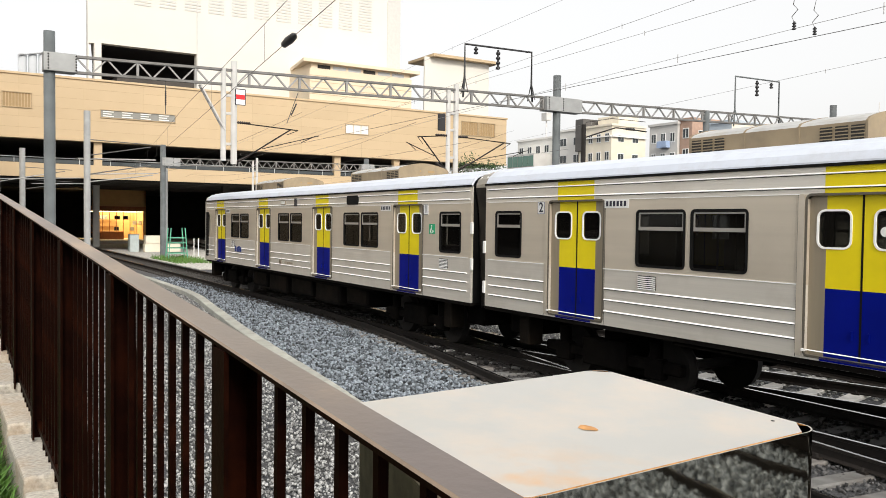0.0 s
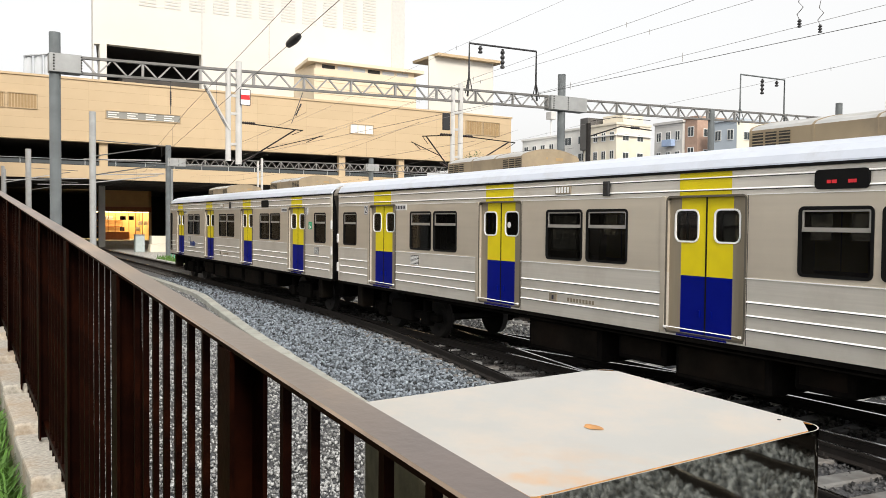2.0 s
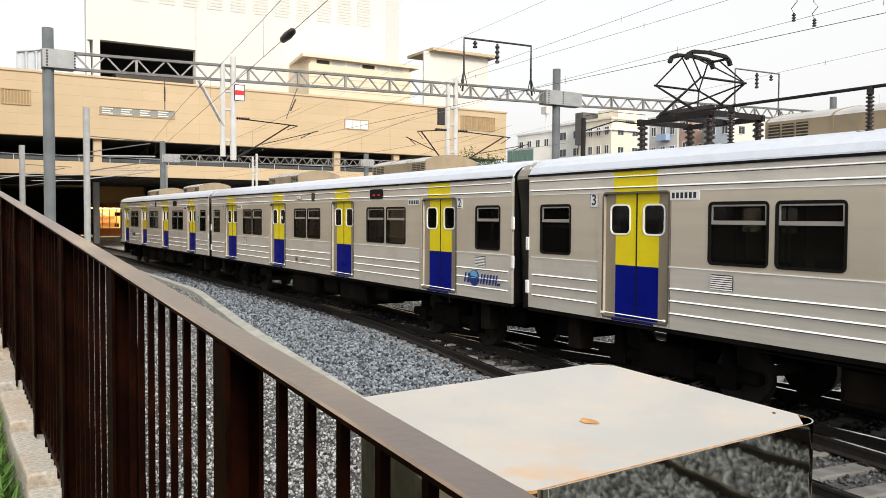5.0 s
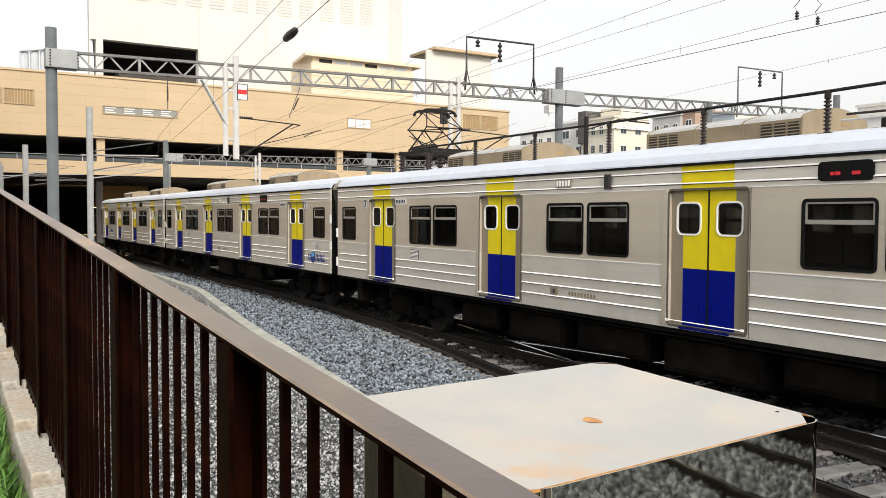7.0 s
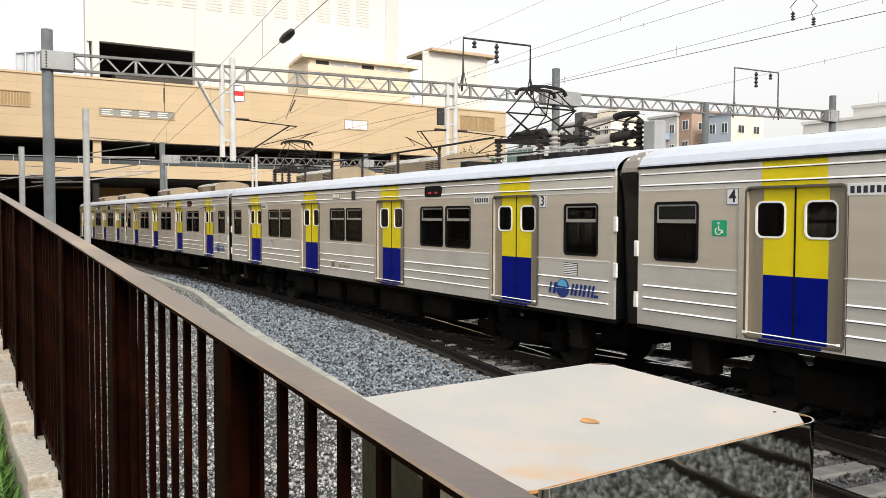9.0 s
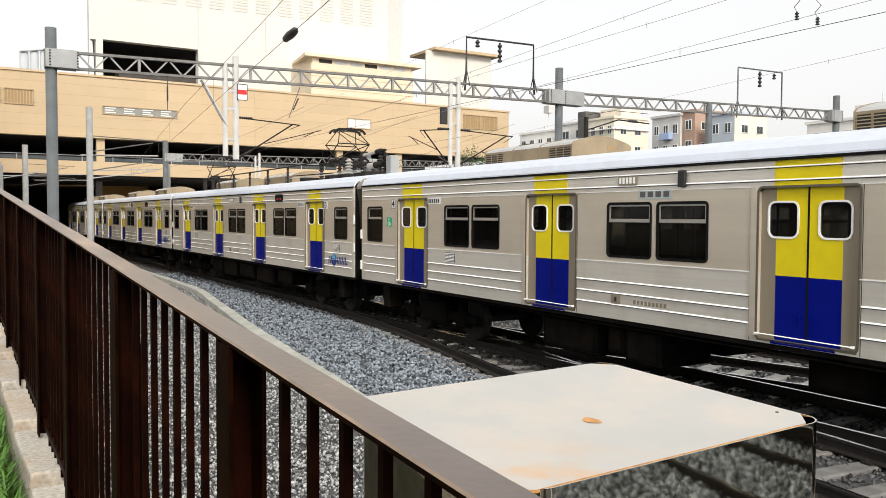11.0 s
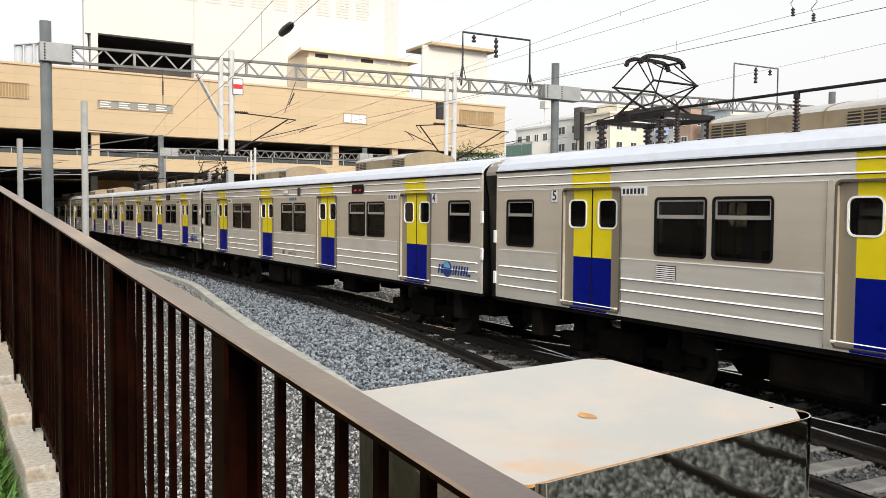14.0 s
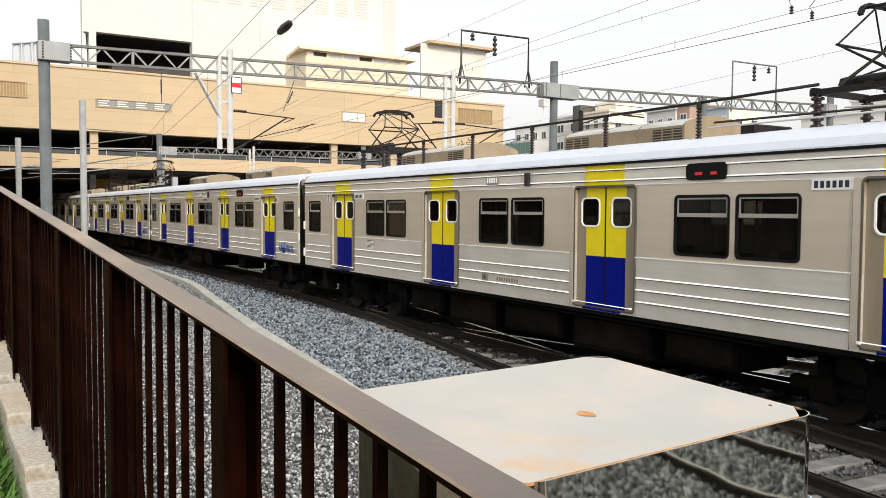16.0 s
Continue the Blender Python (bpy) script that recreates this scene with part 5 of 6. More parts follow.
def car_window(parent, a, b):
    z0, z1 = WIN_Z
    bm = bmesh.new()
    ring(bm, a - 0.02, b + 0.02, z0 - 0.02, z1 + 0.02, 0.035, 0.07, -SIDE - 0.010, -SIDE + 0.04)
    w = part("window", bm, RUBBER, parent, "dark tinted window in black rubber")
    split = z1 - 0.25
    bm = bmesh.new()
    slab(bm, a + 0.005, b - 0.005, z0, z1, 0.05, -SIDE + 0.022, -SIDE + 0.028)
    part("pane", bm, TINTED, w).visible_shadow = False
    bm = bmesh.new()
    ring(bm, a + 0.022, b - 0.022, split, z1 - 0.022, 0.022, 0.02, -SIDE + 0.006, -SIDE + 0.02)
    box(bm, a + 0.022, b - 0.022, -SIDE + 0.004, -SIDE + 0.02, split - 0.03, split + 0.01)
    part("top_sash", bm, ALU, w, "aluminium sash of the vent light")
    return w


def car_seats(parent):
    for s in (-1, 1):
        for a, b in ((-6.3, -3.3), (-1.5, 1.5), (3.3, 6.3)):
            bm = cubed(a, b, *sorted((s * 1.48, s * 1.02)), 1.5, 1.6, 0.03)
            box(bm, a, b, *sorted((s * 1.50, s * 1.40)), 1.6, 1.98, 0.02)
            part("bench", bm, SEAT, parent, "long dark cloth bench")
    for x in (-6.5, -3.2, -1.6, 1.6, 3.2, 6.5):
        for s in (-1, 1):
            part("grab_pole", tube(bmesh.new(), [(x, s * 1.0, 1.15), (x, s * 1.0, 3.2)], 0.018, 6), ALU, parent)


def roof_unit(parent, x0, x1):
    """An air conditioner with an arched top, flat ends and louvres at both ends of its side."""
    bm = bmesh.new()
    prof = [(-0.71, 3.58), (-0.71, 3.90), (-0.66, 3.945)] + [(-0.66 + 0.132 * k, 3.95 + 0.12 * math.sin(math.pi * k / 10)) for k in range(1, 10)] + [(0.66, 3.945), (0.71, 3.90), (0.71, 3.58)]
    sweep(bm, prof, [((x0, 0, 0), (0, 1, 0)), ((x1, 0, 0), (0, 1, 0))])
    bm.normal_update()
    for f in bm.faces:
        f.material_index = 1 if abs(f.normal.z) > 0.6 else 0
    u = part("air_conditioner", bm, [BEIGE, BEIGE_TOP], parent, "weathered beige rooftop air conditioner")
    for x in (x0 - 0.012, x0 + 0.95, x1 - 0.95, x1 - 0.022):
        part("cover_seam", sweep(bmesh.new(), [(a * 1.008, b + 0.006) for a, b in prof], [((x, 0, 0), (0, 1, 0)), ((x + 0.03, 0, 0), (0, 1, 0))]), BEIGE, u)
    part("base_strip", cubed(x0 - 0.02, x1 + 0.02, -0.74, 0.74, 3.56, 3.665, 0.005), DARKMETAL, u)
    bm = tube(bmesh.new(), [(x1 - 0.01, -0.1, 3.88), (x1 + 0.012, -0.1, 3.88)], 0.025, 8)
    part("end_fitting", bm, LOUVRE, u)
    part("end_plate", cubed(x1 - 0.01, x1 + 0.014, 0.12, 0.3, 3.84, 3.90), LOUVRE, u)
    for cx in (x0 + 0.04, x0 + 0.25, x0 + 0.46, x1 - 0.63, x1 - 0.42, x1 - 0.21):
        bm = bmesh.new()
        box(bm, cx, cx + 0.17, -0.717, -0.711, 3.68, 3.86)
        part("louvre", bm, SLOT, u, "dark louvre opening")
        bm = bmesh.new()
        for k in range(4):
            z = 3.70 + 0.042 * k
            box(bm, cx - 0.008, cx + 0.178, -0.728, -0.7175, z, z + 0.014)
        part("louvre_slats", bm, BEIGE, u)
    return u


def bogie(parent, x):
    bm = bmesh.new()
    for s in (-1, 1):
        box(bm, x - 1.55, x + 1.55, *sorted((s * 0.95, s * 1.12)), 0.38, 0.56, 0.03)
        box(bm, x - 0.5, x + 0.5, *sorted((s * 0.95, s * 1.2)), 0.30, 0.75, 0.03)
        for w in (-1.05, 1.05):
            box(bm, x + w - 0.17, x + w + 0.17, *sorted((s * 0.98, s * 1.18)), 0.28, 0.60, 0.03)
            tube(bm, [(x + w, s * 1.08, 0.58), (x + w, s * 1.08, 0.85)], 0.10, 8)
    box(bm, x - 0.25, x + 0.25, -0.95, 0.95, 0.36, 0.9, 0.03)
    b = part("bogie", bm, UNDER, parent, "grimy bogie, underfloor shade in its black")
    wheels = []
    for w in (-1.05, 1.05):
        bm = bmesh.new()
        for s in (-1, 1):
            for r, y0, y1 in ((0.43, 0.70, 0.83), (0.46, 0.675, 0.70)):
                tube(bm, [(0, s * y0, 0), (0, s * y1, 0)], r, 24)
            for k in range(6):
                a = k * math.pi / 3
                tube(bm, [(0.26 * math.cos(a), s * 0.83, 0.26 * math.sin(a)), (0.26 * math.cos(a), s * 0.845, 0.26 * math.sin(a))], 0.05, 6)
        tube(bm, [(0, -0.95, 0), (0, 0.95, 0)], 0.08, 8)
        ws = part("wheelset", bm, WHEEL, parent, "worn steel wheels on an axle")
        wheels.append((ws, x + w))
    return wheels


FULL = ((-4.1, 1.35, 0.42, 1.30), (-2.4, 1.6, 0.36, 1.34), (-0.5, 1.65, 0.42, 1.32), (1.45, 1.7, 0.36, 1.34), (3.4, 1.3, 0.45, 1.28))
TRAILER = ((-1.75, 1.9, 0.36, 1.34), (0.45, 1.0, 0.5, 1.25), (1.7, 1.6, 0.40, 1.32), (3.55, 0.8, 0.55, 1.2))
LIGHT = ((-2.9, 1.4, 0.34, 1.30), (-1.28, 0.38, 0.45, 1.28), (-0.86, 0.75, 0.36, 1.30), (2.0, 0.9, 0.42, 0.9), (2.95, 0.68, 0.72, 0.8))


def underfloor(parent, boxes):
    """Equipment boxes hung under the floor, with their lids; x, width, lower edge and half depth."""
    for x, w, z0, y in boxes:
        b = part("equipment_box", cubed(x, x + w, -y, -0.2, z0, 1.0, 0.03), UNDER, parent, "grimy underfloor equipment box, shade in its colour")
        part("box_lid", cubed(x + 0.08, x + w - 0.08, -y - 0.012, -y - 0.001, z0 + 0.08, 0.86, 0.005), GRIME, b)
        part("equipment_box", cubed(x + 0.1, x + w - 0.1, 0.2, y, z0 + 0.05, 1.0, 0.03), UNDER, parent, "grimy underfloor equipment box, shade in its colour")
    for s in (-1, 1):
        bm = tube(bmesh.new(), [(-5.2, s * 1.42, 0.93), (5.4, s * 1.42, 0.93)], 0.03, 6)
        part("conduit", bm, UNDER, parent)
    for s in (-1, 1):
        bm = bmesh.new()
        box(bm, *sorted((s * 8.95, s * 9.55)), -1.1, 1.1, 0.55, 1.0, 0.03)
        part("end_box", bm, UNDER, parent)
        part("end_step", cubed(*sorted((s * 8.55, s * 8.85)), -1.42, -1.1, 0.45, 1.0, 0.02), GRIME, parent, "grimy box beside the steps, shade in its colour")


def car_body(parent, x0=-HALF, cab=False):
    bm = bmesh.new()
    prof = roof_profile() + [(a * 0.985, b - 0.05) for a, b in roof_profile()[::-1]]
    sweep(bm, prof, [((x0, 0, 0), (0, 1, 0)), ((HALF, 0, 0), (0, 1, 0))])
    bm.normal_update()
    for f in bm.faces:
        f.smooth = f.normal.z > 0.1
    part("roof", bm, ROOF, parent, "pale painted curved roof")
    bm = cubed(x0 + 0.02, HALF - 0.02, -SIDE + 0.08, SIDE - 0.08, 1.0, 1.12)
    part("floor_pan", bm, UNDER, parent)
    part("lining", cubed(x0 + 0.1, HALF - 0.1, -1.46, 1.46, 3.2, 3.26), INSIDE, parent)
    for s in (-1, 1):
        if s < 0 and cab:
            continue
        bm = bmesh.new()
        holed(bm, -SIDE + 0.052, SIDE - 0.052, 1.05, 3.32, [(-0.6, 0.6, 1.05, 2.98)], -0.03, 0.03)
        part("end_wall", bm, RUBBER, parent, "black car end").matrix_basis = pose(s * (HALF - 0.032), 0, 0, 0, 0, 90)
        for y in (-SIDE, SIDE):
            for z in ((2.50, 1.80) if s > 0 else (2.15, 1.40)):
                bm = cubed(*sorted((s * (HALF - 0.01), s * (HALF + 0.07))), y - 0.02, y + 0.02, z - 0.115, z + 0.115, 0.01)
                part("gap_bracket", bm, WHITE, parent, "pale bracket at the car end")


def details(parent, y=-1):
    """Small fittings of one side wall."""
    bm = bmesh.new()
    slab(bm, 4.03, 4.70, 3.02, 3.245, 0.06, -SIDE - 0.022, -SIDE - 0.001)
    s = part("destination_display", bm, RUBBER, parent, "black destination display")
    bm = bmesh.new()
    for x, w in ((4.19, 0.05), (4.25, 0.06), (4.45, 0.10)):
        box(bm, x, x + w, -SIDE - 0.026, -SIDE - 0.0225, 3.085, 3.125)
    part("lit_characters", bm, RED_LED, s)
    bm = cubed(-0.755, -0.365, -SIDE - 0.024, -SIDE - 0.001, 3.08, 3.205, 0.004)
    g = part("vent_panel", bm, STEEL_DOOR, parent, "small perforated vent panel")
    bm = bmesh.new()
    for k in range(5):
        box(bm, -0.73 + k * 0.072, -0.685 + k * 0.072, -SIDE - 0.028, -SIDE - 0.0245, 3.098, 3.19)
    part("vent_face", bm, RIDGE, g)
    bm = cubed(0.435, 0.565, -SIDE - 0.05, -SIDE - 0.001, 3.02, 3.25, 0.01)
    lamp = part("side_lamp", bm, BLACK, parent, "dark signal lamp housing")
    bm = bmesh.new()
    for z in (3.08, 3.135, 3.19):
        tube(bm, [(0.50, -SIDE - 0.05, z), (0.50, -SIDE - 0.056, z)], 0.02, 10)
    part("lens", bm, PORCELAIN, lamp)
    for a, b in ((-5.78, -5.42), (8.58, 8.92)):
        bm = cubed(a, b, -SIDE - 0.012, -SIDE - 0.001, 1.662, 1.868, 0.004)
        v = part("grille", bm, SLOT, parent, "small louvred grille")
        bm = bmesh.new()
        for k in range(7):
            box(bm, a + 0.008, b - 0.008, -SIDE - 0.018, -SIDE - 0.0125, 1.667 + k * 0.0285, 1.682 + k * 0.0285)
        part("grille_face", bm, RIDGE, v, "bright louvre slats")
    bm = cubed(-0.89, -0.69, -SIDE - 0.014, -SIDE - 0.001, 1.29, 1.42, 0.004)
    v = part("door_cock_cover", bm, STEEL_DOOR, parent)
    part("pictogram", cubed(-0.815, -0.765, -SIDE - 0.017, -SIDE - 0.0145, 1.32, 1.39), INK, v)
    bm = bmesh.new()
    for k in range(9):
        box(bm, -0.42 + k * 0.075, -0.37 + k * 0.075, -SIDE - 0.005, -SIDE - 0.001, 1.315, 1.375)
    part("worn_lettering", bm, STEEL_DOOR, parent)
    for c in (-6.255, 6.165):
        bm = cubed(c - 0.258, c + 0.258, -SIDE - 0.008, -SIDE - 0.001, 2.855, 2.985)
        p = part("car_number_plate", bm, WHITE, parent, "white plate with dark characters")
        for k in range(6):
            part("plate_bar", cubed(c - 0.222 + k * 0.076, c - 0.174 + k * 0.076, -SIDE - 0.011, -SIDE - 0.0085, 2.88, 2.96), INK, p)


def position_label(car, digit, x):
    bm = cubed(x - 0.092, x + 0.092, -SIDE - 0.008, -SIDE - 0.001, 2.768, 2.975)
    p = part("position_sticker", bm, WHITE, car, "white sticker with a dark number")
    part("sticker_rim", ring(bmesh.new(), x - 0.092, x + 0.092, 2.768, 2.975, 0.007, 0.01, -SIDE - 0.010, -SIDE - 0.0085), LOGO, p)
    written(digit, 0.23, INK, p, pose(x, -SIDE - 0.0105, 2.872, 90))


def operator_mark(car):
    """The operator's mark: blue slanted strokes round a globe, drawn as plain shapes."""
    y0 = -SIDE - 0.0185
    bm = tube(bmesh.new(), [(8.56, y0, 1.44), (8.56, -SIDE - 0.0005, 1.44)], 0.155, 24)
    m = part("operator_mark", bm, LOGO, car, "blue and pale blue operator mark")
    z0, z1 = 1.34, 1.53
    for x, w in ((8.20, 0.05), (8.31, 0.07), (8.76, 0.05), (8.85, 0.06), (8.96, 0.05), (9.05, 0.06), (9.16, 0.05), (9.25, 0.05), (9.31, 0.11)):
        bm = bmesh.new()
        top = z1 if w < 0.1 else z0 + 0.045
        bm.faces.new([bm.verts.new((px, y0, pz)) for px, pz in ((x, z0), (x + w, z0), (x + w + 0.05 * (top - z0) / 0.19, top), (x + 0.05 * (top - z0) / 0.19, top))])
        part("mark_stroke", bm, LOGO, m)
    bm = bmesh.new()
    bm.faces.new([bm.verts.new((8.56 + 0.13 * math.cos(a), y0 - 0.002, 1.455 + 0.13 * math.sin(a))) for a in (math.pi * (0.02 + k / 12) for k in range(12))])
    part("globe_cap", bm, LOGO_L, m)


def wheelchair_mark(car, x):
    bm = bmesh.new()
    slab(bm, x - 0.12, x + 0.12, 2.36, 2.57, 0.02, -SIDE - 0.006, -SIDE - 0.001)
    s = part("wheelchair_sign", bm, GREEN, car, "green and white accessibility sign")
    bm = bmesh.new()
    pts = [(x - 0.01 + 0.05 * math.cos(a), -SIDE - 0.009, 2.43 + 0.05 * math.sin(a)) for a in (math.pi * (0.75 + k * 1.3 / 8) for k in range(9))]
    for p, q in zip(pts, pts[1:]):
        bar(bm, p, q, 0.006, 0.014)
    for p, q in (((-0.01, 2.50), (-0.005, 2.44)), ((-0.005, 2.44), (0.045, 2.44)), ((0.045, 2.44), (0.06, 2.40))):
        bar(bm, (x + p[0], -SIDE - 0.009, p[1]), (x + q[0], -SIDE - 0.009, q[1]), 0.006, 0.016)
    tube(bm, [(x - 0.01, -SIDE - 0.012, 2.53), (x - 0.01, -SIDE - 0.0065, 2.53)], 0.017, 8)
    part("symbol", bm, WHITE, s)


def pantograph(car, x, flip=1):
    """A raised diamond pantograph on its base frame."""
    def P(a, b, c):
        return (x + flip * a, b, c)
    bm = bmesh.new()
    for s in (-0.55, 0.55):
        bar(bm, P(-0.78, s, 4.14), P(0.78, s, 4.14), 0.06, 0.08)
    for a in (-0.72, 0, 0.72):
        bar(bm, P(a, -0.6, 4.16), P(a, 0.6, 4.16), 0.07, 0.08)
    tube(bm, [P(-0.5, -0.3, 4.24), P(0.5, -0.3, 4.24)], 0.09, 8)
    pan = part("pantograph", bm, DARKMETAL, car, "raised dark diamond pantograph")
    for a in (-0.68, 0.68):
        for b in (-0.55, 0.55):
            part("pantograph_insulator", insulator(bmesh.new(), P(a, b, 3.68), 0.44, 0.085, 5), PORCELAIN, pan)
    for s in (-1, 1):
        bm = bmesh.new()
        for b in (-0.5, 0.5):
            tube(bm, [P(-s * 0.42, b, 4.20), P(s * 0.46, b * 1.0, 4.72)], [0.024, 0.014], 6)
        tube(bm, [P(-s * 0.40, -0.5, 4.22), P(s * 0.46, 0.5, 4.72)], 0.014, 5)
        tube(bm, [P(s * 0.46, -0.52, 4.72), P(s * 0.46, 0.52, 4.72)], 0.018, 6)
        part("lower_arm", bm, DARKMETAL, pan)
        bm = bmesh.new()
        for b in (-0.5, 0.5):
            tube(bm, [P(s * 0.46, b, 4.72), P(s * 0.10, b * 0.6, 5.12)], 0.013, 6)
        tube(bm, [P(s * 0.46, 0.5, 4.72), P(s * 0.10, -0.3, 5.12)], 0.012, 5)
        part("upper_arm", bm, DARKMETAL, pan)
    for s in (-1, 1):
        bm = bmesh.new()
        pts = [(-0.50, 5.04), (-0.46, 5.12), (-0.36, 5.17), (0, 5.19), (0.36, 5.17), (0.46, 5.12), (0.50, 5.04)]
        for p, q in zip(pts, pts[1:]):
            bar(bm, P(s * 0.17, p[0], p[1]), P(s * 0.17, q[0], q[1]), 0.06, 0.05)
        part("collector_bow", bm, DARKMETAL, pan)
    bm = bmesh.new()
    for b in (-0.4, 0.4):
        tube(bm, [P(-0.2, b, 5.13), P(0.2, b, 5.13)], 0.02, 6)
    tube(bm, [P(0, -0.4, 5.12), P(0, 0.4, 5.12)], 0.013, 6)
    part("head_frame", bm, DARKMETAL, pan)


def roof_gear(car):
    """Bus bar on insulators, switches and a breaker of a car with pantographs."""
    for k, x in enumerate((-5.9, -3.95, -1.98, -0.03, 1.90, 3.80)):
        g = part("bus_insulator", insulator(bmesh.new(), (x, -1.08, 3.62), 0.42, 0.048, 9), PORCELAIN, car, "brown ribbed insulator")
        part("insulator_foot", cubed(x - 0.12, x + 0.12, -1.16, -1.0, 3.58, 3.625, 0.01), DARKMETAL, g)
        part("insulator_cap", tube(bmesh.new(), [(x, -1.08, 4.04), (x, -1.08, 4.14)], 0.04, 8), DARKMETAL, g)
    bm = tube(bmesh.new(), [(-6.9, -1.0, 4.14), (-5.9, -1.08, 4.13), (-0.03, -1.08, 4.12), (3.8, -1.08, 4.13), (5.45, -0.8, 4.20)], 0.022, 6)
    part("bus_bar", bm, DARKMETAL, car, "dark cable along the roof")
    for x, r, m in ((7.42, 0.075, PORCELAIN), (8.55, 0.06, PORCELAIN), (8.88, 0.095, DARKMETAL)):
        part("breaker_insulator", insulator(bmesh.new(), (x, -0.2, 3.68), 0.58, r, 7), m, car)
    part("post_insulator", insulator(bmesh.new(), (6.82, -0.35, 3.72), 0.52, 0.11, 6), PORCELAIN_W, car, "grey ribbed post insulator")
    bm = tube(bmesh.new(), [(7.85, -0.2, 3.99), (8.25, -0.2, 4.0)], 0.085, 12)
    part("breaker", bm, PORCELAIN_W, car, "grey cylindrical circuit breaker")
    part("breaker_end", tube(bmesh.new(), [(8.25, -0.2, 4.0), (8.75, -0.2, 4.02)], [0.09, 0.08], 12), DARKMETAL, car)
    bm = tube(bmesh.new(), [(7.45, -0.2, 4.31), (8.35, -0.2, 4.36)], 0.045, 8)
    part("switch_arm", bm, PORCELAIN_W, car)
    part("switch_head", tube(bmesh.new(), [(8.3, -0.2, 4.355), (8.5, -0.2, 4.375), (8.85, -0.2, 4.37)], [0.065, 0.065, 0.035], 8), DARKMETAL, car)
    part("switch_clamp", tube(bmesh.new(), [(7.35, -0.2, 4.28), (7.5, -0.2, 4.36)], 0.07, 8), DARKMETAL, car)
    for pts, r in (([(8.55, -0.2, 4.27), (8.8, -0.2, 4.33), (8.98, -0.2, 4.2)], 0.02), ([(6.6, -0.3, 4.16), (6.95, -0.3, 4.28), (7.4, -0.2, 4.30)], 0.02),
                   ([(7.45, -0.2, 4.26), (7.8, -0.2, 4.14)], 0.03), ([(7.0, -0.35, 3.95), (7.4, -0.3, 4.05), (7.85, -0.25, 4.02)], 0.02),
                   ([(5.9, -0.95, 3.86), (6.6, -0.95, 3.82), (8.9, -0.9, 3.80)], 0.014), ([(4.0, -1.1, 3.76), (9.2, -1.1, 3.74)], 0.013), ([(4.0, -1.0, 3.84), (7.2, -1.0, 3.80)], 0.016)):
        part("roof_cable", tube(bmesh.new(), pts, r, 6), DARKMETAL if r > 0.0145 else GALV_P, car)
    for x, w in ((4.35, 0.25), (6.35, 0.3), (7.3, 0.3), (8.35, 0.65)):
        part("switch_base", cubed(x, x + w, -0.9, -0.1, 3.62, 3.78, 0.02), DARKMETAL, car)
    part("arrester_box", cubed(9.06, 9.34, -0.30, -0.04, 3.66, 4.20, 0.02), GALV_P, car, "grey box on the roof end")


def cab_front(car, x):
    """The rounded driving end."""
    bm = bmesh.new()
    prof = [(-SIDE, 1.05), (-SIDE, 3.30), (-1.50, 3.46), (-1.15, 3.62), (-0.4, 3.70), (0.4, 3.70), (1.15, 3.62), (1.50, 3.46), (SIDE, 3.30), (SIDE, 1.05)]
    st = [((x, 0, 0), (0, 1, 0)), ((x - 0.25, 0, 0), (0, 0.985, 0)), ((x - 0.45, 0, -0.02), (0, 0.93, 0)), ((x - 0.55, 0, -0.06), (0, 0.85, 0))]
    sweep(bm, prof, st)
    c = part("cab", bm, STEEL, car, "rounded steel driving end")
    bm = cubed(x - 0.58, x - 0.545, -1.1, 1.1, 2.05, 3.0, 0.01)
    part("windscreen", bm, TINTED, c)
    bm = bmesh.new()
    slab(bm, x - 0.02, x + 0.32, 1.2, 2.9, 0.06, -SIDE - 0.012, -SIDE - 0.001)
    part("cab_door", bm, RUBBER, c, "dark recessed cab door")
    for s in (-1, 1):
        bm = tube(bmesh.new(), [(x - 0.54, s * 0.95, 1.5), (x - 0.60, s * 0.95, 1.5)], 0.12, 12)
        part("headlight", bm, PANE, c)
    part("front_band", cubed(x - 0.575, x - 0.54, -1.2, 1.2, 1.12, 1.32), YELLOW, c)


CAR_LABEL = "stainless steel commuter train car with yellow and blue doors"


def build_car(cab=False):
    car = thing("train_car", CAR_LABEL, "train car", "cars of the train")
    x0 = -9.10 if cab else -HALF
    car_body(car, x0, cab)
    wall = side_wall(car, x0)
    for a, b in windows_of():
        if a >= x0 and not (cab and a < -8.5):
            w = car_window(car, a, b)
            same_tree(w, pose(0, 0, 0, 0, 0, 180), car) if not cab else None
    for d in DOORS:
        car_door(car, d)
    if not cab:
        same_tree(wall, pose(0, 0, 0, 0, 0, 180), car)
        for d in [c for c in car.children if c.name.startswith("door")]:
            same_tree(d, pose(0, 0, 0, 0, 0, 180), car)
    else:
        part("far_wall", holed(bmesh.new(), x0, HALF, 1.05, 3.31, [(a, b, *WIN_Z) for a, b in windows_of() if a > -8], SIDE - 0.05, SIDE), STEEL, car)
    car_seats(car)
    roof_unit(car, -5.62, -2.87)
    roof_unit(car, 2.43, 5.18)
    details(car)
    return car


def same_tree(ob, m, parent):
    """A part with its sub-parts once more, at pose m."""
    o = same(ob, m, parent)
    for c in ob.children:
        k = same(c, c.matrix_basis.copy(), o)
        k.visible_shadow = c.visible_shadow
    return o


head_car = build_car(cab=True)
cab_front(head_car, -9.10)
plain_car = build_car()
cars = [head_car, plain_car] + [copy_thing(plain_car, pose(0, 10.18, 0)) for k in range(3)]
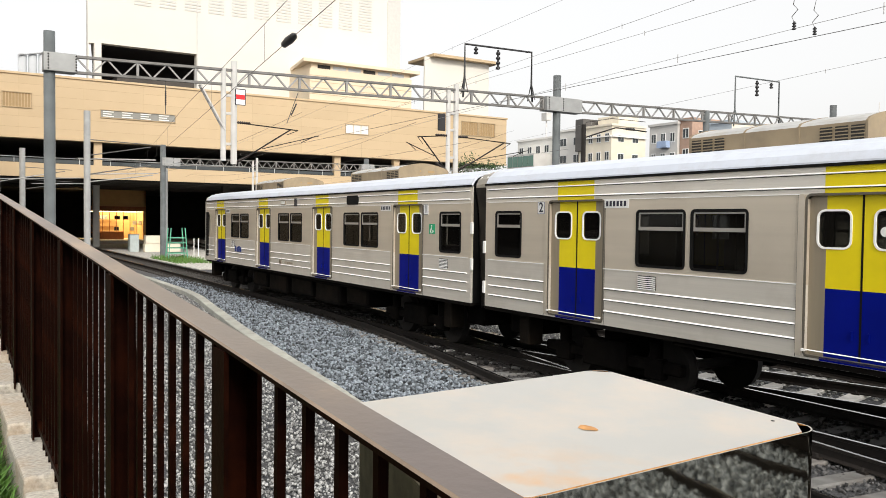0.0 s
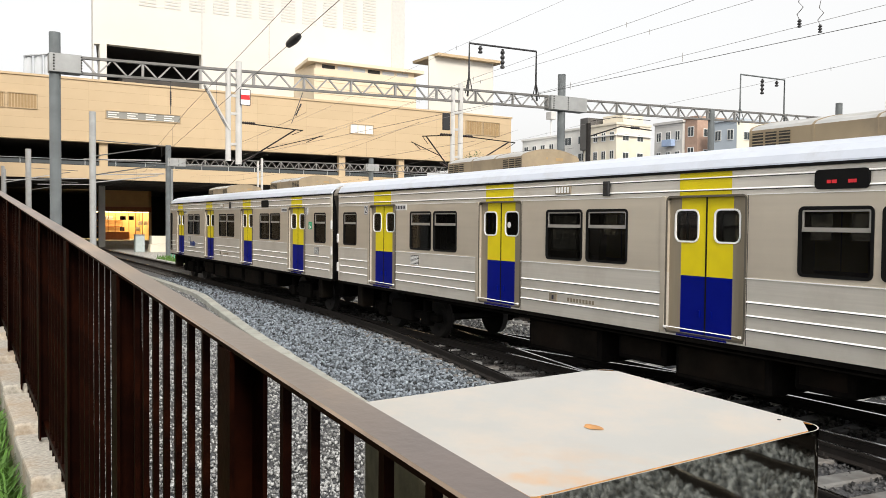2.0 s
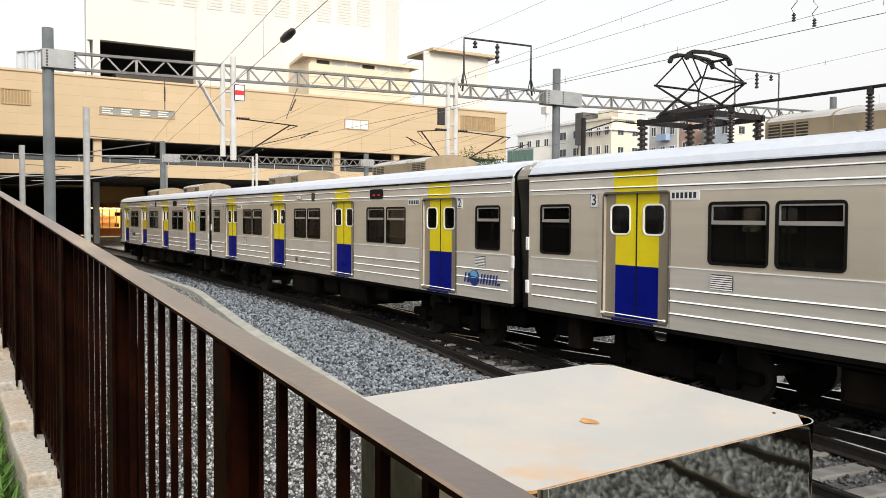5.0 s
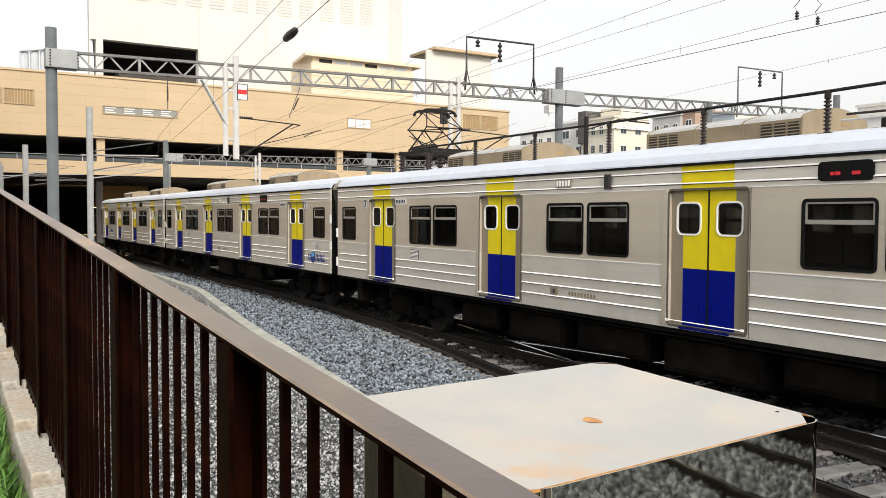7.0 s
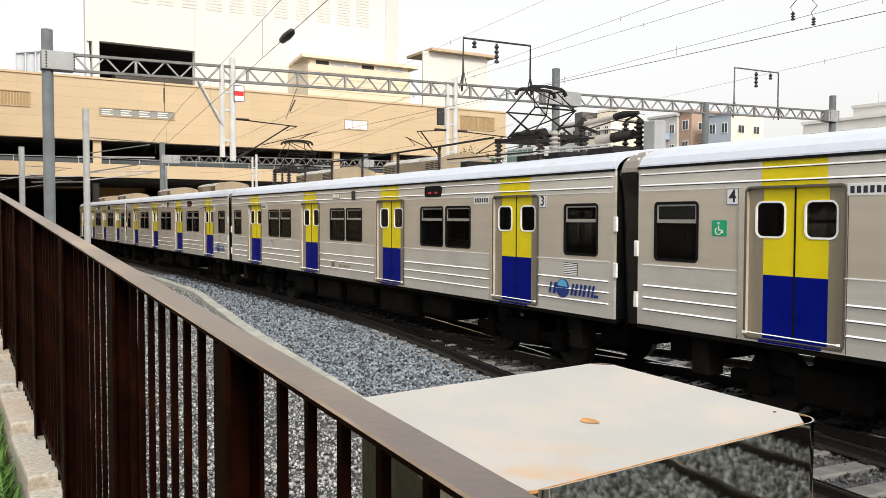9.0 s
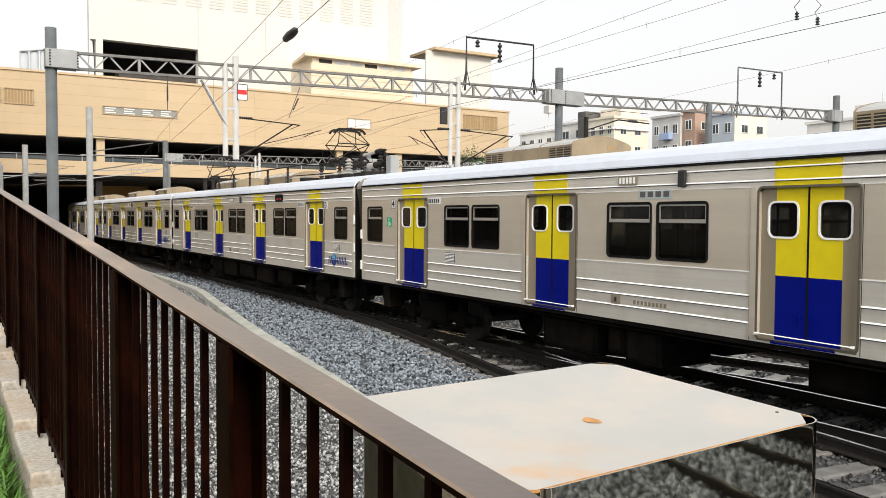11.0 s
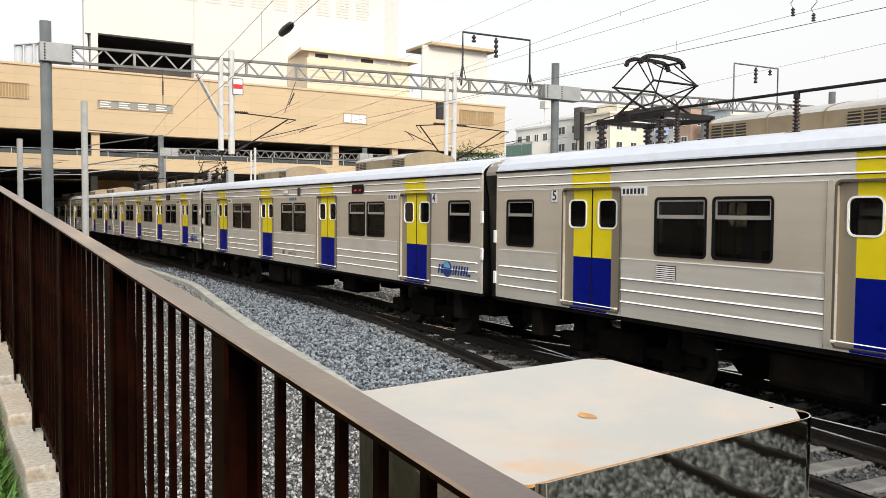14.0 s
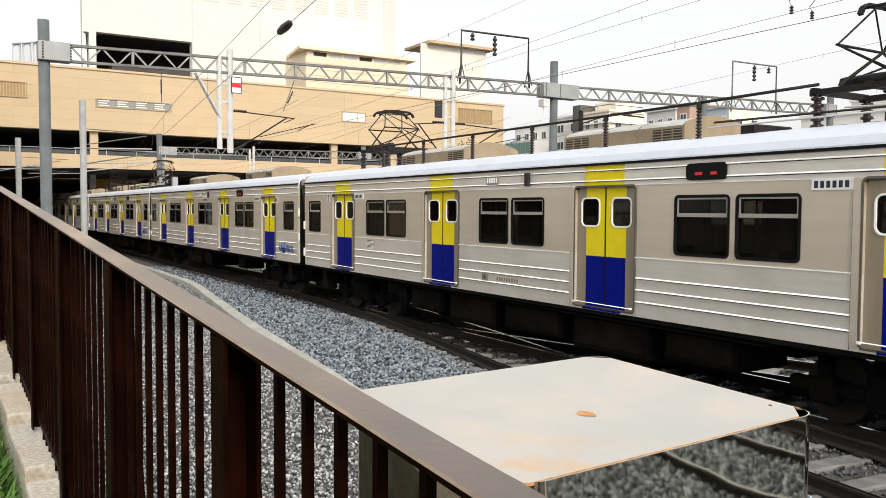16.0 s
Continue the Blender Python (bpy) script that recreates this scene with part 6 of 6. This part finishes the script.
for k, car in enumerate(cars):
    if k != 4:
        gang = bmesh.new()
        hood = [(a * 0.975, b - 0.025) for a, b in roof_profile()]
        sweep(gang, hood + [(1.45, 2.9), (1.36, 1.0), (-1.36, 1.0), (-1.45, 2.9)],
              [((HALF + 0.005, 0, -0.06), (0, 0.96, 0)), ((HALF + 0.10, 0, 0), (0, 1, 0)), ((HALF + 0.40, 0, 0), (0, 1, 0)), ((HALF + 0.495, 0, -0.06), (0, 0.96, 0))])
        # below the hood the shade between the cars is coloured in
        for f in gang.faces:
            f.material_index = 0 if f.calc_center_median().z > 3.1 else 1
        g = part("gangway", gang, [BELLOWS, GANGSIDE], car, "gangway with shade-dark sides and a riveted steel hood")
        for kx in (0.14, 0.36):
            for a, b in ((-1.50, 3.32), (-1.42, 3.46), (-1.26, 3.545)):
                part("rivet", tube(bmesh.new(), [(HALF + kx, a * 0.985, b), (HALF + kx, a - 0.012, b + 0.012)], 0.022, 6), WHITE, g)
        part("coupler", cubed(HALF - 0.1, HALF + 0.6, -0.15, 0.15, 0.75, 1.0, 0.03), UNDER, car)
for c in list(cars[3].children):  # no grille under its end window
    if c.name.startswith("grille") and c.bound_box[0][0] > 8:
        for k in list(c.children):
            bpy.data.objects.remove(k)
        bpy.data.objects.remove(c)
for c in head_car.children:  # its display is off
    if c.name.startswith("destination_display"):
        bpy.data.objects.remove(c.children[0])
wheelsets = []
for car, boxes in zip(cars, (FULL, TRAILER, FULL, LIGHT, FULL)):
    underfloor(car, boxes)
    for x in (-6.9, 6.9):
        wheelsets += bogie(car, x)
position_label(head_car, "1", 8.02)
wheelchair_mark(head_car, 8.27)
for k, (x, w) in enumerate(((-5.35, 0.16), (-5.12, 0.14), (-4.94, 0.16), (-4.74, 0.12))):
    part("faded_mark", cubed(x, x + w, -SIDE - 0.026, -SIDE - 0.0225, 1.50, 1.70 - 0.03 * (k % 2)), LOGO, head_car, "faded blue mark")
for k in (1, 2, 3, 4):
    position_label(cars[k], str(k + 1), -8.075)
    if k < 4:
        position_label(cars[k], str(k + 1), 8.007)
        operator_mark(cars[k])
wheelchair_mark(cars[3], -8.283)
part("window_sticker", tube(bmesh.new(), [(-2.15, -SIDE + 0.046, 2.56), (-2.15, -SIDE + 0.0495, 2.56)], 0.055, 16), WHITE, cars[1], "round pale sticker on a door window")
p = part("notice_sticker", cubed(-0.348, 0.300, -SIDE - 0.006, -SIDE - 0.001, 2.861, 3.003), PALEBLUE, cars[3], "pale green notice with four dark characters")
for k in range(4):
    part("notice_bar", cubed(-0.309 + k * 0.1523, -0.205 + k * 0.1523, -SIDE - 0.009, -SIDE - 0.0065, 2.891, 2.973), SLATE, p)
for k in (2, 4):  # their second unit stands nearer the middle
    for c in cars[k].children:
        if c.name.startswith("air_conditioner") and c.bound_box[0][0] > 0:
            c.location.x -= 1.98
    pantograph(cars[k], -7.4)
    pantograph(cars[k], 5.95, -1)
    roof_gear(cars[k])
tagged(cars[2], "stainless steel train car with two raised pantographs")
tagged(cars[4], "stainless steel train car with two raised pantographs")
tagged(head_car, "stainless steel leading train car with a rounded cab")

TRAIN = [  # seconds, place of the leading car's middle along the track
    (0.0, -22.88), (0.5, -24.66), (1.0, -26.42), (1.5, -28.18), (2.0, -29.95), (2.5, -31.75), (3.0, -33.62), (3.5, -35.52),
    (4.0, -37.46), (6.5, -47.75), (7.0, -49.88), (7.5, -52.07), (8.0, -54.31), (8.5, -56.61), (9.0, -58.93), (11.5, -70.76),
    (12.0, -73.12), (12.5, -75.47), (13.0, -77.84), (13.5, -80.18), (14.0, -82.49), (14.5, -84.84), (15.0, -87.16), (15.5, -89.45), (16.0, -91.76)]


def train_at(t):
    """The train's place between the rows, by a smooth curve through them."""
    ts, xs = [r[0] for r in TRAIN], [r[1] for r in TRAIN]
    i = max(0, min(len(ts) - 2, sum(1 for v in ts if v <= t) - 1))

    def slope(j):
        a, b = max(j - 1, 0), min(j + 1, len(ts) - 1)
        return (xs[b] - xs[a]) / (ts[b] - ts[a])
    h = ts[i + 1] - ts[i]
    u = (t - ts[i]) / h
    return ((2 * u ** 3 - 3 * u ** 2 + 1) * xs[i] + (u ** 3 - 2 * u ** 2 + u) * h * slope(i)
            + (3 * u ** 2 - 2 * u ** 3) * xs[i + 1] + (u ** 3 - u ** 2) * h * slope(i + 1))


def motions():
    for k, car in enumerate(cars):
        walk(car, [(t / 10, pose(train_at(t / 10) + 20 * k, 10.18, 0)) for t in range(161)])
    for ws, x in wheelsets:
        walk(ws, [(t / 10, pose(x, 0, 0.43, 0, math.degrees((train_at(t / 10) - TRAIN[0][1]) / 0.43))) for t in range(161)])

motions()
